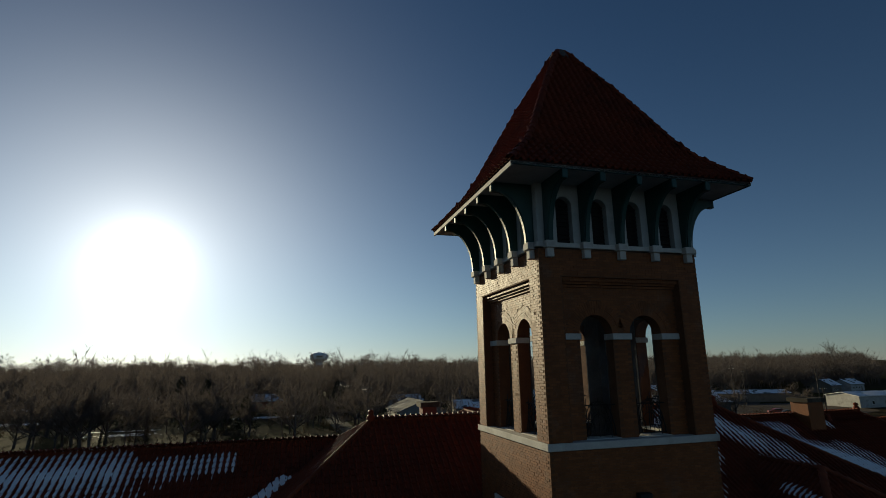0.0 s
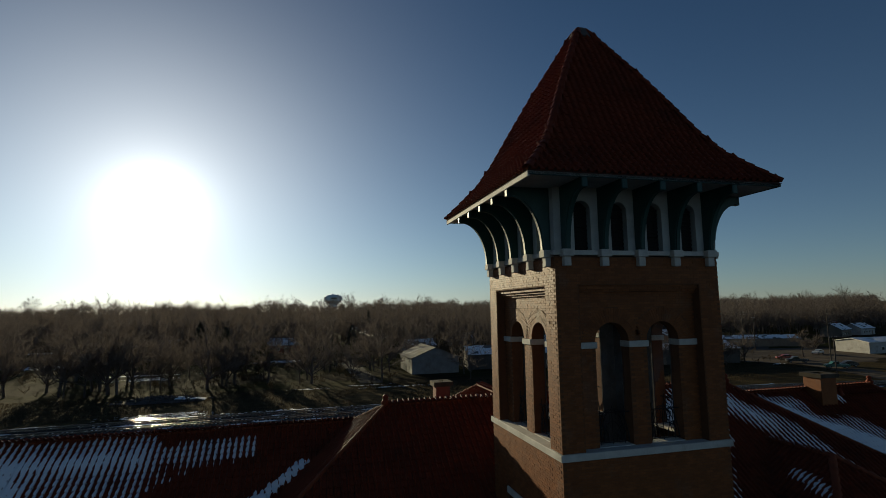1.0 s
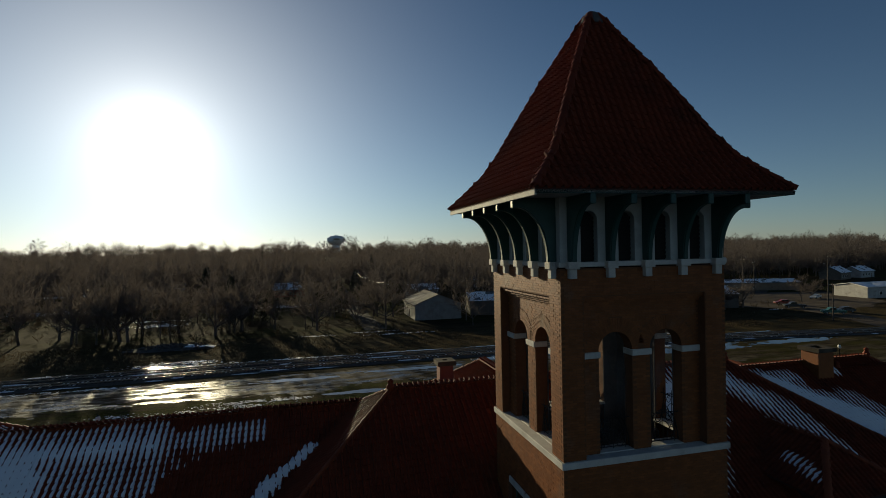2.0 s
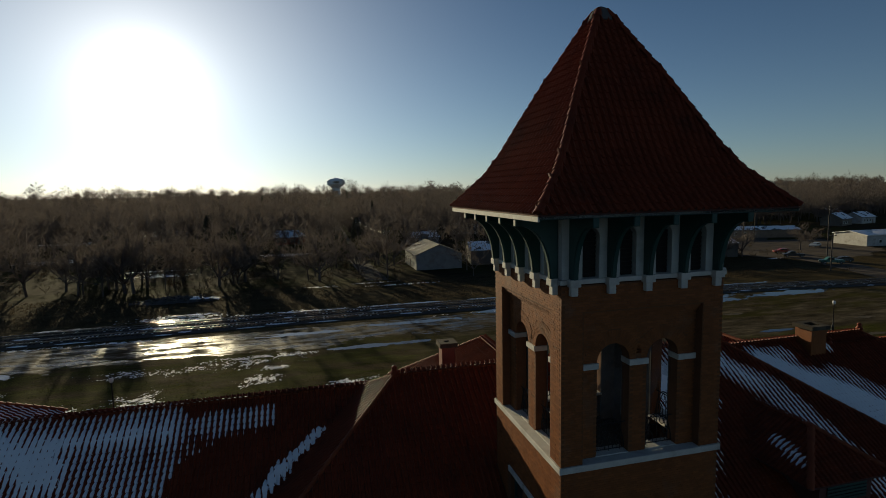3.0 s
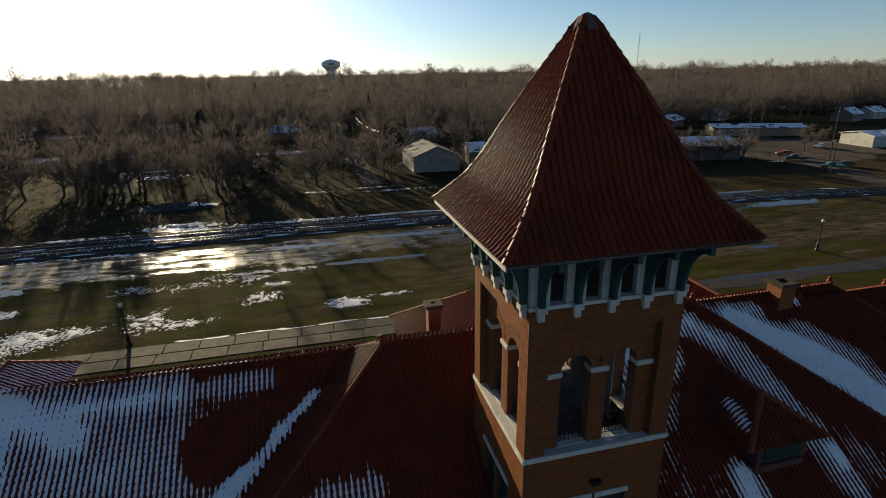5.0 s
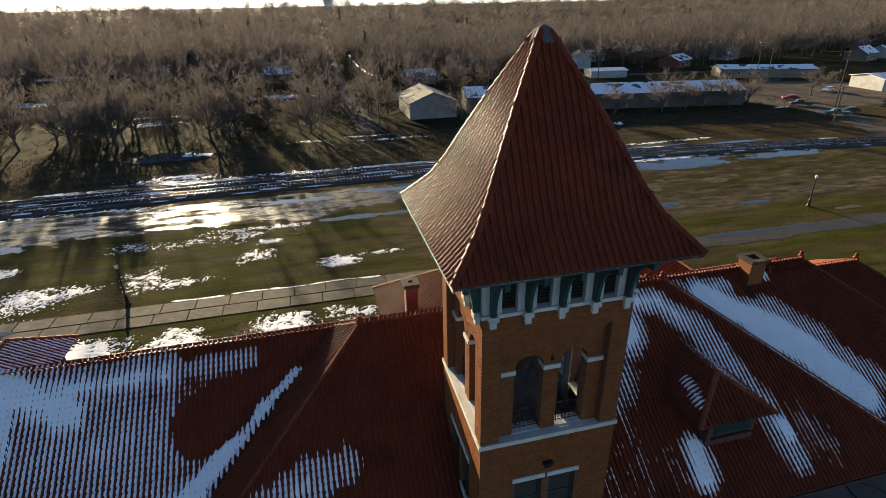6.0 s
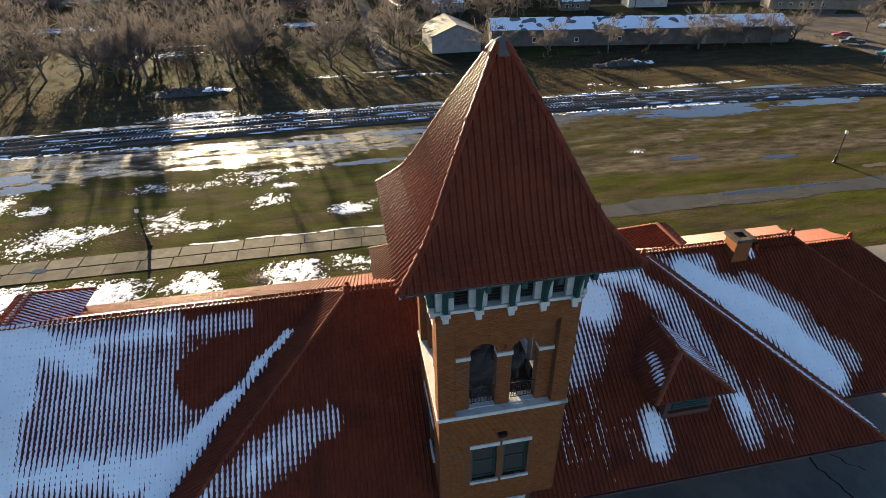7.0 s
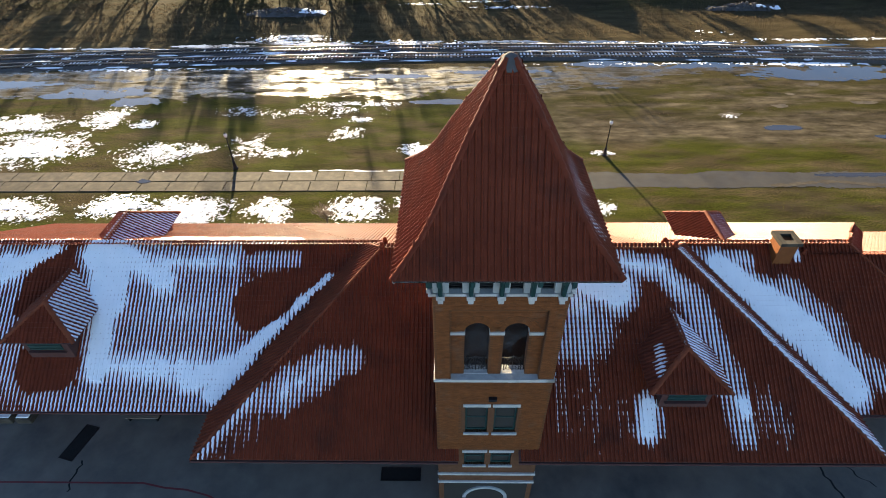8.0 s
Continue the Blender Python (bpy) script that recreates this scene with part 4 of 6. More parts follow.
# thin lining added over the piers; its grey stands in for interior shade
shared("lining", boxes((-2.0, -ARCH_X - ARCH_R, -2.03, -2.0, BAND0 - 0.9, SPRING + 0.6), (-ARCH_X + ARCH_R, ARCH_X - ARCH_R, -2.03, -2.0, BAND0 - 0.9, SPRING + 0.6), (ARCH_X + ARCH_R, 2.0, -2.03, -2.0, BAND0 - 0.9, SPRING + 0.6), (-2.0, 2.0, -2.03, -2.0, SPRING + 0.6, BELT0)), SHADE_AND_CAP_GREY, "grey lining added to darken the inside of the belfry")
part("belfry_floor", boxes((-2.34, 2.34, -2.34, 2.34, 11.7, 11.85)), TIE, tower, "dark boarded belfry floor")
BRX = [-2.42, -1.21, 0.0, 1.21, 2.42]


def bracket_foot():
    bm = boxes((-0.11, 0.11, -HALF - 0.17, -HALF, 18.14, 18.43), (-0.17, 0.17, -HALF - 0.24, -HALF, 18.41, 18.62), bevel=0.012)
    return bm


def bracket():
    """A curved timber bracket that sweeps from its foot up and out to the soffit beam."""
    bm = bmesh.new()
    y0 = -HALF
    n = 14
    outer, inner = [], []
    for k in range(n + 1):
        a = k / n * math.pi / 2
        outer.append((y0 - 0.20 - 0.95 * (1 - math.cos(a)), 18.62 + 1.58 * math.sin(a)))
        inner.append((y0 + 0.01 - 0.0 * a, 18.62 + 1.62 * k / n))
    outline = outer + [(y0 - 1.22, 20.20), (y0 - 1.22, SOFFIT + 0.01)] + [(y0 + 0.01, SOFFIT + 0.01), (y0 + 0.01, 18.62)]
    prism(bm, outline, -0.09, 0.09, "x")
    return bm


def bracket_edge():
    bm = bmesh.new()
    n = 14
    o, q = [], []
    for k in range(n + 1):
        a = k / n * math.pi / 2
        y, z = -HALF - 0.20 - 0.95 * (1 - math.cos(a)), 18.62 + 1.58 * math.sin(a)
        nx, nz = -math.sin(math.pi / 2 - a * 0.9), -math.sin(a * 0.9)
        o.append((y, z))
        q.append((y + 0.035 * nx, z + 0.035 * nz))
    prism(bm, o + q[::-1], -0.06, 0.06, "x")
    return bm


feet, brackets, edges = done("bracket_foot", bracket_foot(), STONE), done("bracket", bracket(), TEAL), done("bracket_edge", bracket_edge(), TEAL)
beam = done("rafter_end", boxes((-0.09, 0.09, -HALF - 1.29, -HALF - 1.10, 20.16, SOFFIT + 0.01), bevel=0.02), TEAL)
for i in range(4):
    for x in BRX:
        mv = side(i) @ Matrix.Translation((x, 0, 0))
        b = put("bracket", brackets, tower, "dark green curved timber bracket", m=mv)
        put("edge_strip", edges, b)
        put("rafter_end", beam, b)
        put("bracket_foot", feet, tower, "white stone corbel block", m=mv)


def frieze():
    """Cream wall between the brackets with four small arched openings, cut through."""
    bm = bmesh.new()
    y0, y1 = -HALF + 0.02, -HALF + 0.26
    r, zs = 0.27, 19.80
    cs = [-1.815, -0.605, 0.605, 1.815]

    def low(u):
        d = min(abs(u - c) for c in cs)
        return zs + math.sqrt(max(0, r * r - d * d)) if d < r - 1e-6 else zs
    us = sorted({-HALF + 0.02, HALF - 0.02, *[c + r * math.cos(k * math.pi / 12) for c in cs for k in range(13)]})
    for a, b in zip(us, us[1:]):
        mid = (a + b) / 2
        hole = min(abs(mid - c) for c in cs) < r
        za, zb = (low(a), low(b)) if hole else (BELT1 - 0.02, BELT1 - 0.02)
        v = [bm.verts.new(p) for p in ((a, y0, za), (b, y0, zb), (b, y0, SOFFIT + 0.05), (a, y0, SOFFIT + 0.05), (a, y1, za), (b, y1, zb), (b, y1, SOFFIT + 0.05), (a, y1, SOFFIT + 0.05))]
        for f in ((0, 1, 2, 3), (7, 6, 5, 4), (4, 5, 1, 0)):
            bm.faces.new([v[k] for k in f])
    for c in cs:
        for s in (-1, 1):
            u = c + s * r
            v = [bm.verts.new(p) for p in ((u, y0, BELT1 - 0.02), (u, y1, BELT1 - 0.02), (u, y1, zs), (u, y0, zs))]
            bm.faces.new(v)
    bmesh.ops.remove_doubles(bm, verts=bm.verts, dist=0.0005)
    return bm


shared("frieze_wall", frieze(), STUCCO, "cream stucco frieze with four small arched openings")
# solid near-black board added behind the slats to block sun through the tower
shared("louvre", boxes((-0.29, 0.29, -HALF + 0.27, -HALF + 0.31, 18.5, 20.2), *[(-0.26, 0.26, -HALF + 0.215, -HALF + 0.262, 18.66 + 0.13 * k, 18.74 + 0.13 * k) for k in range(10)]), DARK, "near-black boards added to keep a frieze opening dark", moves=[Matrix.Translation((c, 0, 0)) for c in (-1.815, -0.605, 0.605, 1.815)])
# unseen board added to stop light passing between belfry and roof space
part("attic_lining", boxes((-2.3, 2.3, -2.3, 2.3, BELT0 + 0.02, BELT0 + 0.1)), DARK, tower, "unseen dark board added above the belfry to block light")

# flared pyramid roof: half width and height from eave to tip
PROFILE = [(4.08, 20.56), (3.58, 21.08), (3.04, 21.66), (2.58, 22.40), (2.02, 23.52), (1.42, 24.68), (0.78, 25.82), (0.16, 26.92)]
bm = bmesh.new()
rings = [[bm.verts.new((sx * r, sy * r, z - 0.05)) for sx, sy in ((-1, -1), (1, -1), (1, 1), (-1, 1))] for r, z in PROFILE]
for a, b in zip(rings, rings[1:]):
    for k in range(4):
        bm.faces.new((a[k], a[(k + 1) % 4], b[(k + 1) % 4], b[k]))
bm.faces.new(rings[-1])
part("roof_deck", bm, DECK, tower, "boarded pyramid roof deck")
bm = bmesh.new()
E_ = 4.06
a = [bm.verts.new((sx * E_, sy * E_, 20.52)) for sx, sy in ((-1, -1), (1, -1), (1, 1), (-1, 1))]
b = [bm.verts.new((sx * E_, sy * E_, 20.44)) for sx, sy in ((-1, -1), (1, -1), (1, 1), (-1, 1))]
c = [bm.verts.new((sx * 2.6, sy * 2.6, SOFFIT)) for sx, sy in ((-1, -1), (1, -1), (1, 1), (-1, 1))]
for k in range(4):
    j = (k + 1) % 4
    bm.faces.new((a[k], b[k], b[j], a[j])), bm.faces.new((b[k], c[k], c[j], b[j]))
bm.faces.new(a)
part("soffit", bm, STUCCO, tower, "boarded pale soffit under the flared eave")
# fascia colours carry the light: dark on shaded sides, pale on the sunlit west
shared("fascia", boxes((-4.06, 4.056, -4.06, -4.01, 20.42, 20.52), bevel=0.01), TEAL, "eave fascia board, dark green as its shaded sides look", (0, 1, 2))
shared("fascia", boxes((-4.06, 4.056, -4.07, -4.01, 20.37, 20.52), bevel=0.01), STONE, "weathered eave fascia board, pale to stand for the sun on it", (3,))


def tower_tiles(i):
    """Tiles on one flared side, course by course, bent to the profile."""
    R = np.array(side(i).to_3x3())
    pitch, course = 0.24, 0.28
    tv, tf = tile_unit(pitch, course)
    seg = [math.dist(a, b) for a, b in zip(PROFILE, PROFILE[1:])]
    total = sum(seg)
    rng = np.random.default_rng(40 + i)

    def at(s):
        for (r0, z0), (r1, z1), L in zip(PROFILE, PROFILE[1:], seg):
            if s <= L or (r1, z1) == PROFILE[-1]:
                f = s / L
                return r0 + (r1 - r0) * f, z0 + (z1 - z0) * f
            s -= L
    V, Q, cnt, S, SQ, sc, singles = [], [], 0, [], [], 0, 0
    meshes = {}
    for j in range(int(total / course)):
        r0, z0 = at(j * course)
        r1, z1 = at((j + 1) * course)
        d = np.array([0, r0 - r1, z1 - z0])
        d /= np.linalg.norm(d)
        w = np.array([0, -d[2], d[1]])
        n = 2 * int(r0 / pitch + 1)
        for k in range(n):
            u0 = (k - n // 2) * pitch
            if abs(u0 + pitch / 2) > (r0 + r1) / 2 + 0.03:
                continue
            o = np.array([u0, -r0, z0]) + rng.normal(0, 0.003, 3)
            if i == 0 and singles < 300:
                if "t" not in meshes:
                    meshes["t"] = quads("tile", tv, tf, TILE)
                put("tile", meshes["t"], tower, m=Matrix(((1, 0, 0, o[0]), (0, d[1], w[1], o[1]), (0, d[2], w[2], o[2]), (0, 0, 0, 1))))
                singles += 1
            else:
                P = o + tv[:, :1] * np.array([1, 0, 0]) + tv[:, 1:2] * d + tv[:, 2:] * w
                V.append(P @ R.T)
                Q.append(tf + cnt)
                cnt += len(tv)
            if i == 1:
                cov = min(0.5, 0.72 - abs(z0 - 22.0) / 1.5 + 0.5 * smooth_noise(u0, z0, 0.8, 2.0) - max(0, (abs(u0) - r0 * 0.75)) * 1.0)
                if cov > 0.1:
                    hw = pitch * (0.14 + 0.34 * cov)
                    for vv, pinch in ((0.0, 0.6), (0.25, 1.0), (0.65, 0.85), (1.0, 0.45)):
                        for e, hh in ((-1, -0.012), (-0.5, 0.05), (0, 0.06), (0.5, 0.05), (1, -0.012)):
                            S.append((o + np.array([pitch * 0.8 + e * hw * pinch, 0, 0]) + vv * course * d + (0.03 - 0.015 * vv + hh * (0.4 + cov)) * w) @ R.T)
                    SQ += [(sc + r + q, sc + r + q + 1, sc + r + q + 6, sc + r + q + 5) for r in (0, 5, 10) for q in range(4)]
                    sc += 20
    if V:
        put("roof_tiles", quads("roof_tiles", np.concatenate(V), np.concatenate(Q), TILE), tower, "weathered red-brown clay tiles of the tower roof", kind="stuff")
    if S:
        tagged(new("roof_snow", quads("roof_snow", np.array(S), np.array(SQ), SNOW, True)), "thin snow on the shaded side of the tower roof", "snow", kind="stuff")
    for (r0, z0), (r1, z1) in zip(PROFILE, PROFILE[1:]):
        p, q = side(i) @ Vector((-r0, -r0, z0 + 0.02)), side(i) @ Vector((-r1, -r1, z1 + 0.02))
        lay_caps("hip_cap_course", p, q, tower, 0.12, 0.36, mat=TILE)


for i in range(4):
    tower_tiles(i)
bm = bmesh.new()
lathe(bm, [(0.44, 26.58), (0.42, 26.64), (0.36, 26.78), (0.29, 26.92), (0.20, 27.03), (0.09, 27.09), (0.02, 27.11)], 16)
part("roof_cap", bm, SHADE_AND_CAP_GREY, tower, "weathered grey metal cap on the roof tip", smooth=True)


def railing():
    """Scrolled iron guard: rails, pickets, opposed curves and spirals."""
    bm = bmesh.new()
    y = -HALF + 0.50
    for z in (0.08, 0.92):
        tube(bm, [(-ARCH_R, y, BAND1 + z), (ARCH_R, y, BAND1 + z)], 0.018, 5)
    for u in (-0.40, 0.0, 0.40):
        tube(bm, [(u, y, BAND1 + 0.02), (u, y, BAND1 + 1.12)], 0.013, 4)
    for s in (-1, 1):
        for r, cx, k in ((0.30, 0.0, 1.9), (0.20, 0.34, 2.2), (0.46, 0.06, 2.0)):
            tube(bm, [(s * (cx + r * math.cos(a / 10 * math.pi)), y, BAND1 + 0.10 + k * r * math.sin(a / 10 * math.pi)) for a in range(11)], 0.014, 4)
        for cx, cz in ((0.20, 0.78), (0.27, 0.30)):
            tube(bm, [(s * (cx + 0.16 * (1 - a / 20) * math.cos(a * 0.55)), y - 0.02, BAND1 + cz + 0.20 * (1 - a / 20) * math.sin(a * 0.55)) for a in range(17)], 0.012, 4)
    return bm


shared("railing", railing(), IRON, "scrolled black iron guard rail in an arched opening", moves=[Matrix.Translation((s * ARCH_X, 0, 0)) for s in (-1, 1)])


def film_sheet(torn):
    """A dusty clear sheet behind an arched opening; a torn one keeps only its ragged upper part."""
    n, m, y = 14, 30, -HALF + 0.62
    v, q = [], []
    for j in range(m + 1):
        for i in range(n + 1):
            u, f = (2 * i / n - 1) * (ARCH_R + 0.02), j / m
            z = BAND1 + 0.03 + f * (arch_z(ARCH_X + u) - BAND1 + 0.02)
            v.append((u, y + 0.025 * smooth_noise(u, z, 1.6, 4.0), z))
    for j in range(m):
        for i in range(n):
            u, f = 2 * (i + 0.5) / n - 1, (j + 0.5) / m
            if torn and f < 0.50 + 0.16 * u + 0.22 * smooth_noise(u, f * 2, 1.5, 8.0):
                continue
            a = j * (n + 1) + i
            q.append((a, a + 1, a + n + 2, a + n + 1))
    return quads("film_sheet", np.array(v), np.array(q), FILM, True)


for k, torn in ((-1, False), (1, True)):
    put("film_sheet", film_sheet(torn), tower, "torn dusty clear sheet" if torn else "dusty clear sheet closing the opening", m=Matrix.Translation((k * ARCH_X, 0, 0)))

# paired sash windows on the shaft
for z0, z1 in ((4.95, 6.30), (8.35, 10.68)):
    for cx in (-0.73, 0.73):
        w, yg = 0.565, -HALF + 0.22
        mv = (Matrix.Translation((cx, 0, 0)),)
        tall = z1 - z0 > 2
        bm = boxes((-w, -w + 0.09, yg - 0.06, yg + 0.06, z0, z1), (w - 0.09, w, yg - 0.06, yg + 0.06, z0, z1), (-w + 0.09, w - 0.09, yg - 0.06, yg + 0.06, z1 - 0.10, z1), (-w + 0.09, w - 0.09, yg - 0.06, yg + 0.06, z0, z0 + 0.12),
                   (-w + 0.09, w - 0.09, yg - 0.05, yg + 0.04, (z0 + z1) / 2 - 0.04, (z0 + z1) / 2 + 0.04))
        sd = (0, 3)
        frames = shared("window", bm, TEAL, "tall dark sash window with a white lintel", sd, mv)
        glassm = done("pane", boxes((-w + 0.08, w - 0.08, yg - 0.012, yg + 0.012, z0 + 0.1, z1 - 0.09)), GLASS)
        lint = done("lintel", boxes((-0.68, 0.68, -HALF - 0.05, -HALF + 0.25, z1, z1 + 0.22), bevel=0.012), STONE)
        sill = done("sill", boxes((-0.66, 0.66, -HALF - 0.10, -HALF + 0.24, z0 - 0.15, z0), bevel=0.012), STONE)
        for f in frames:
            put("pane", glassm, f, "dark reflective glass")
            put("lintel", lint, f, "white stone lintel")
            put("sill", sill, f, "white stone sill")
bm = boxes((-0.20, 0.20, -HALF - 0.22, -HALF, 11.42, 11.56), (-0.12, 0.12, -HALF - 0.16, -HALF - 0.04, 11.30, 11.42), bevel=0.02)
part("wall_lamp", bm, IRON, tower, "small dark flood lamp above the paired windows")

# entrance at the tower foot
part("entrance_band", boxes((-2.80, 2.80, -HALF - 0.10, -HALF + 0.1, 3.86, 4.04), bevel=0.012), STONE, tower, "white stone band over the entrance")
part("entrance_band", boxes((-2.80, 2.80, -HALF - 0.10, -HALF + 0.1, 2.92, 3.08), bevel=0.012), STONE, tower, "white stone band over the entrance")
part("entrance_glass", boxes((-2.45, 2.45, -HALF - 0.06, -HALF + 0.02, 0.02, 2.90)), GLASS, tower, "dark glazed entrance screen")
bm = bmesh.new()
arc = [(1.35 * math.cos(k * math.pi / 16), 1.15 + 1.35 * math.sin(k * math.pi / 16)) for k in range(17)]
inn = [(1.15 * math.cos(k * math.pi / 16), 1.15 + 1.15 * math.sin(k * math.pi / 16)) for k in range(17)]
prism(bm, arc + inn[::-1], -HALF - 0.14, -HALF - 0.05, "y")
part("entrance_arch", bm, STUCCO, tower, "pale arched surround of the entrance door")


# ---- platform walk, lamps, tracks ----
walkway = thing("platform_walk", "two rows of cracked old concrete platform slabs between strips of grass", "pavement", kind="structure")
slab = done("slab", boxes((-1.605, 1.605, -0.975, 0.975, -0.12, 0.05), bevel=0.02), CONCRETE)
for i in range(27):
    for j in range(2):
        put("slab", slab, walkway, m=pose(-79 + 3.28 * i + (0.4 * j), 32.95 + 2.08 * j, 0.012 * (random.random() - 0.5), random.uniform(-0.5, 0.5), random.uniform(-0.4, 0.4), random.uniform(-0.8, 0.8)))


def snow_patch(x, y, rx, ry, seed, amount=0.5, step=0.16):
    """A thin lumpy sheet whose thin parts dip below the grass, so that its rim breaks up."""
    nx, ny = max(8, int(2.6 * rx / step)), max(8, int(2.6 * ry / step))
    v = []
    for j in range(ny + 1):
        for i in range(nx + 1):
            px, py = (i / nx - 0.5) * 2.6 * rx, (j / ny - 0.5) * 2.6 * ry
            d = math.hypot(px / rx, py / ry)
            h = amount - 0.04 - d * d * 0.75 + 0.5 * smooth_noise(px + x, py + y, 0.30, seed) + 0.7 * smooth_noise((px + x) * 0.7, py + y, 1.1, seed + 2) + 0.7 * smooth_noise(px + x, py + y, 2.6, seed + 4) + 1.1 * smooth_noise(px + x, py + y, 6.5, seed + 6)
            v.append((px, py, max(-0.04, min(0.03, 0.07 * h))))
    q = [(j * (nx + 1) + i, j * (nx + 1) + i + 1, (j + 1) * (nx + 1) + i + 1, (j + 1) * (nx + 1) + i) for j in range(ny) for i in range(nx)]
    q = [f for f in q if max(v[k][2] for k in f) > 0.002]
    if not q:
        return
    ob = new("snow_patch", quads("snow_patch", np.array(v), np.array(q), SNOW, True))
    ob.location = (x, y, 0.006)
    tagged(ob, "patch of melting snow with grass showing through", "snow", kind="stuff")


for k, (x, y, rx, ry, a) in enumerate((
        (-49.6, 28.5, 4.5, 2.2, 0.45), (-39.0, 29.0, 3.4, 2.2, 0.6), (-30.6, 28.2, 4.2, 2.3, 0.7), (-22.0, 28.3, 2.4, 2.2, 0.6), (-12.4, 28.6, 2.9, 2.2, 0.6), (-6.0, 29.2, 2.8, 1.5, 0.25), (14.2, 28.6, 1.5, 1.4, 0.3),
        (-56.0, 41.5, 6.8, 4.0, 0.5), (-62.0, 49.0, 6.0, 2.6, 0.45), (-50.5, 50.2, 3.0, 3.2, 0.4), (-44.5, 48.5, 2.0, 1.2, 0.3), (-37.0, 41.2, 4.2, 1.6, 0.2), (-40.0, 40.0, 5.0, 3.6, 0.05), (-28.0, 42.5, 3.0, 3.5, -0.02),
        (-24.5, 40.5, 5.0, 1.3, 0.0), (-16.2, 45.5, 2.3, 1.8, 0.2), (-14.5, 49.5, 1.8, 0.8, 0.3), (-6.2, 41.2, 2.1, 1.5, 0.5), (-1.5, 42.3, 3.5, 0.7, 0.0), (-25.0, 52.0, 12.0, 2.0, -0.15), (-16.0, 54.5, 7.0, 1.0, 0.0),
        (36.0, 50.0, 1.2, 0.6, 0.1), (17.0, 40.2, 2.6, 0.6, 0.1),
        (-33.0, 82.0, 9.0, 3.0, 0.05), (-12.0, 80.0, 16.0, 1.6, -0.1), (-58.0, 67.8, 11.0, 0.8, 0.45), (-37.0, 67.9, 6.0, 0.7, 0.4), (-80.0, 78.0, 14.0, 0.7, 0.3), (30.0, 69.0, 16.0, 0.8, 0.15), (58.0, 68.6, 13.0, 0.9, 0.4),
        (30.0, 79.0, 26.0, 0.9, -0.05), (62.0, 80.0, 20.0, 1.0, -0.1), (-53.0, 146.0, 12.0, 1.2, 0.4), (-88.0, 182.0, 14.0, 6.0, 0.4), (-49.0, 136.0, 9.0, 4.0, 0.1), (10.0, 101.0, 9.0, 1.2, 0.1), (-8.0, 104.0, 5.0, 1.0, 0.0),
        (-18.0, 172.0, 12.0, 5.0, 0.25), (4.0, 105.5, 7.0, 1.0, 0.1), (-117.0, 256.0, 16.0, 8.0, 0.4), (-88.0, 292.0, 15.0, 8.0, 0.5), (118.0, 104.0, 3.0, 0.8, 0.3), (46.0, 84.0, 4.0, 2.0, -0.1))):
    snow_patch(x, y, rx, ry, 10 + k * 1.7, a, 0.10 if y < 32 else 0.11 if y < 60 else 0.35)

# rough winter grass, as upright slivers
def tufts(name, count, area, mat, h, label, keep=lambda x, y: True, seed=9):
    rng = np.random.default_rng(seed)
    x, y = rng.uniform(*area[0], count), rng.uniform(*area[1], count)
    ok = np.array([smooth_noise(a, b, 0.12, 6.0) > -0.35 and keep(a, b) for a, b in zip(x, y)])
    x, y = x[ok], y[ok]
    n = len(x)
    a, hh, w = rng.uniform(0, 6.28, n), h * rng.uniform(0.4, 1.3, n), rng.uniform(0.03, 0.10, n)
    P = np.stack([np.stack([x - w * np.cos(a), y - w * np.sin(a), np.full(n, -0.02)], 1), np.stack([x + w * np.cos(a), y + w * np.sin(a), np.full(n, -0.02)], 1), np.stack([x + rng.normal(0, 0.07, n), y + rng.normal(0, 0.07, n), hh], 1)], 1).reshape(-1, 3)
    tagged(new(name, quads(name, P, np.arange(3 * n).reshape(-1, 3), mat)), label, "grass", kind="stuff")


GRASS = material("rough_grass", (0.038, 0.048, 0.007), (0.074, 0.064, 0.015), 0.35, 0.9, spec=0.05, bump=0.0, pieces=0.4)
thin_twigs(GRASS, 0.6)
tufts("grass", 60000, ((-75, 75), (21, 58)), GRASS, 0.06, "rough patchy winter grass", lambda x, y: not 31.4 < y < 36.6 and not (x > 8 and y > 43))
tufts("weeds", 34000, ((-100, 120), (81, 106)), BRUSH, 0.28, "dead weeds between the rails and the woods")
tufts("weeds", 16000, ((2, 80), (47, 63)), BRUSH, 0.07, "thin dead grass on the bare lot", lambda x, y: smooth_noise(x * 0.4, y, 0.3, 2.0) > 0.0, 10)

def ragged(name, x0, x1, y0, y1, z, mat, label, category, inside, step=0.3, kind=""):
    """A flat sheet kept only where inside(x, y) > 0, so that its rim is frayed."""
    nx, ny = int((x1 - x0) / step), int((y1 - y0) / step)
    v = [(x0 + i * step, y0 + j * step, z) for j in range(ny + 1) for i in range(nx + 1)]
    q = [(j * (nx + 1) + i, j * (nx + 1) + i + 1, (j + 1) * (nx + 1) + i + 1, (j + 1) * (nx + 1) + i) for j in range(ny) for i in range(nx) if inside(x0 + (i + 0.5) * step, y0 + (j + 0.5) * step) > 0]
    if q:
        used = sorted({k for f in q for k in f})
        at = {k: n for n, k in enumerate(used)}
        me = quads(name, np.array([v[k] for k in used]), np.array([[at[k] for k in f] for f in q]), mat)
        tagged(new(name, me), label, category, kind=kind)


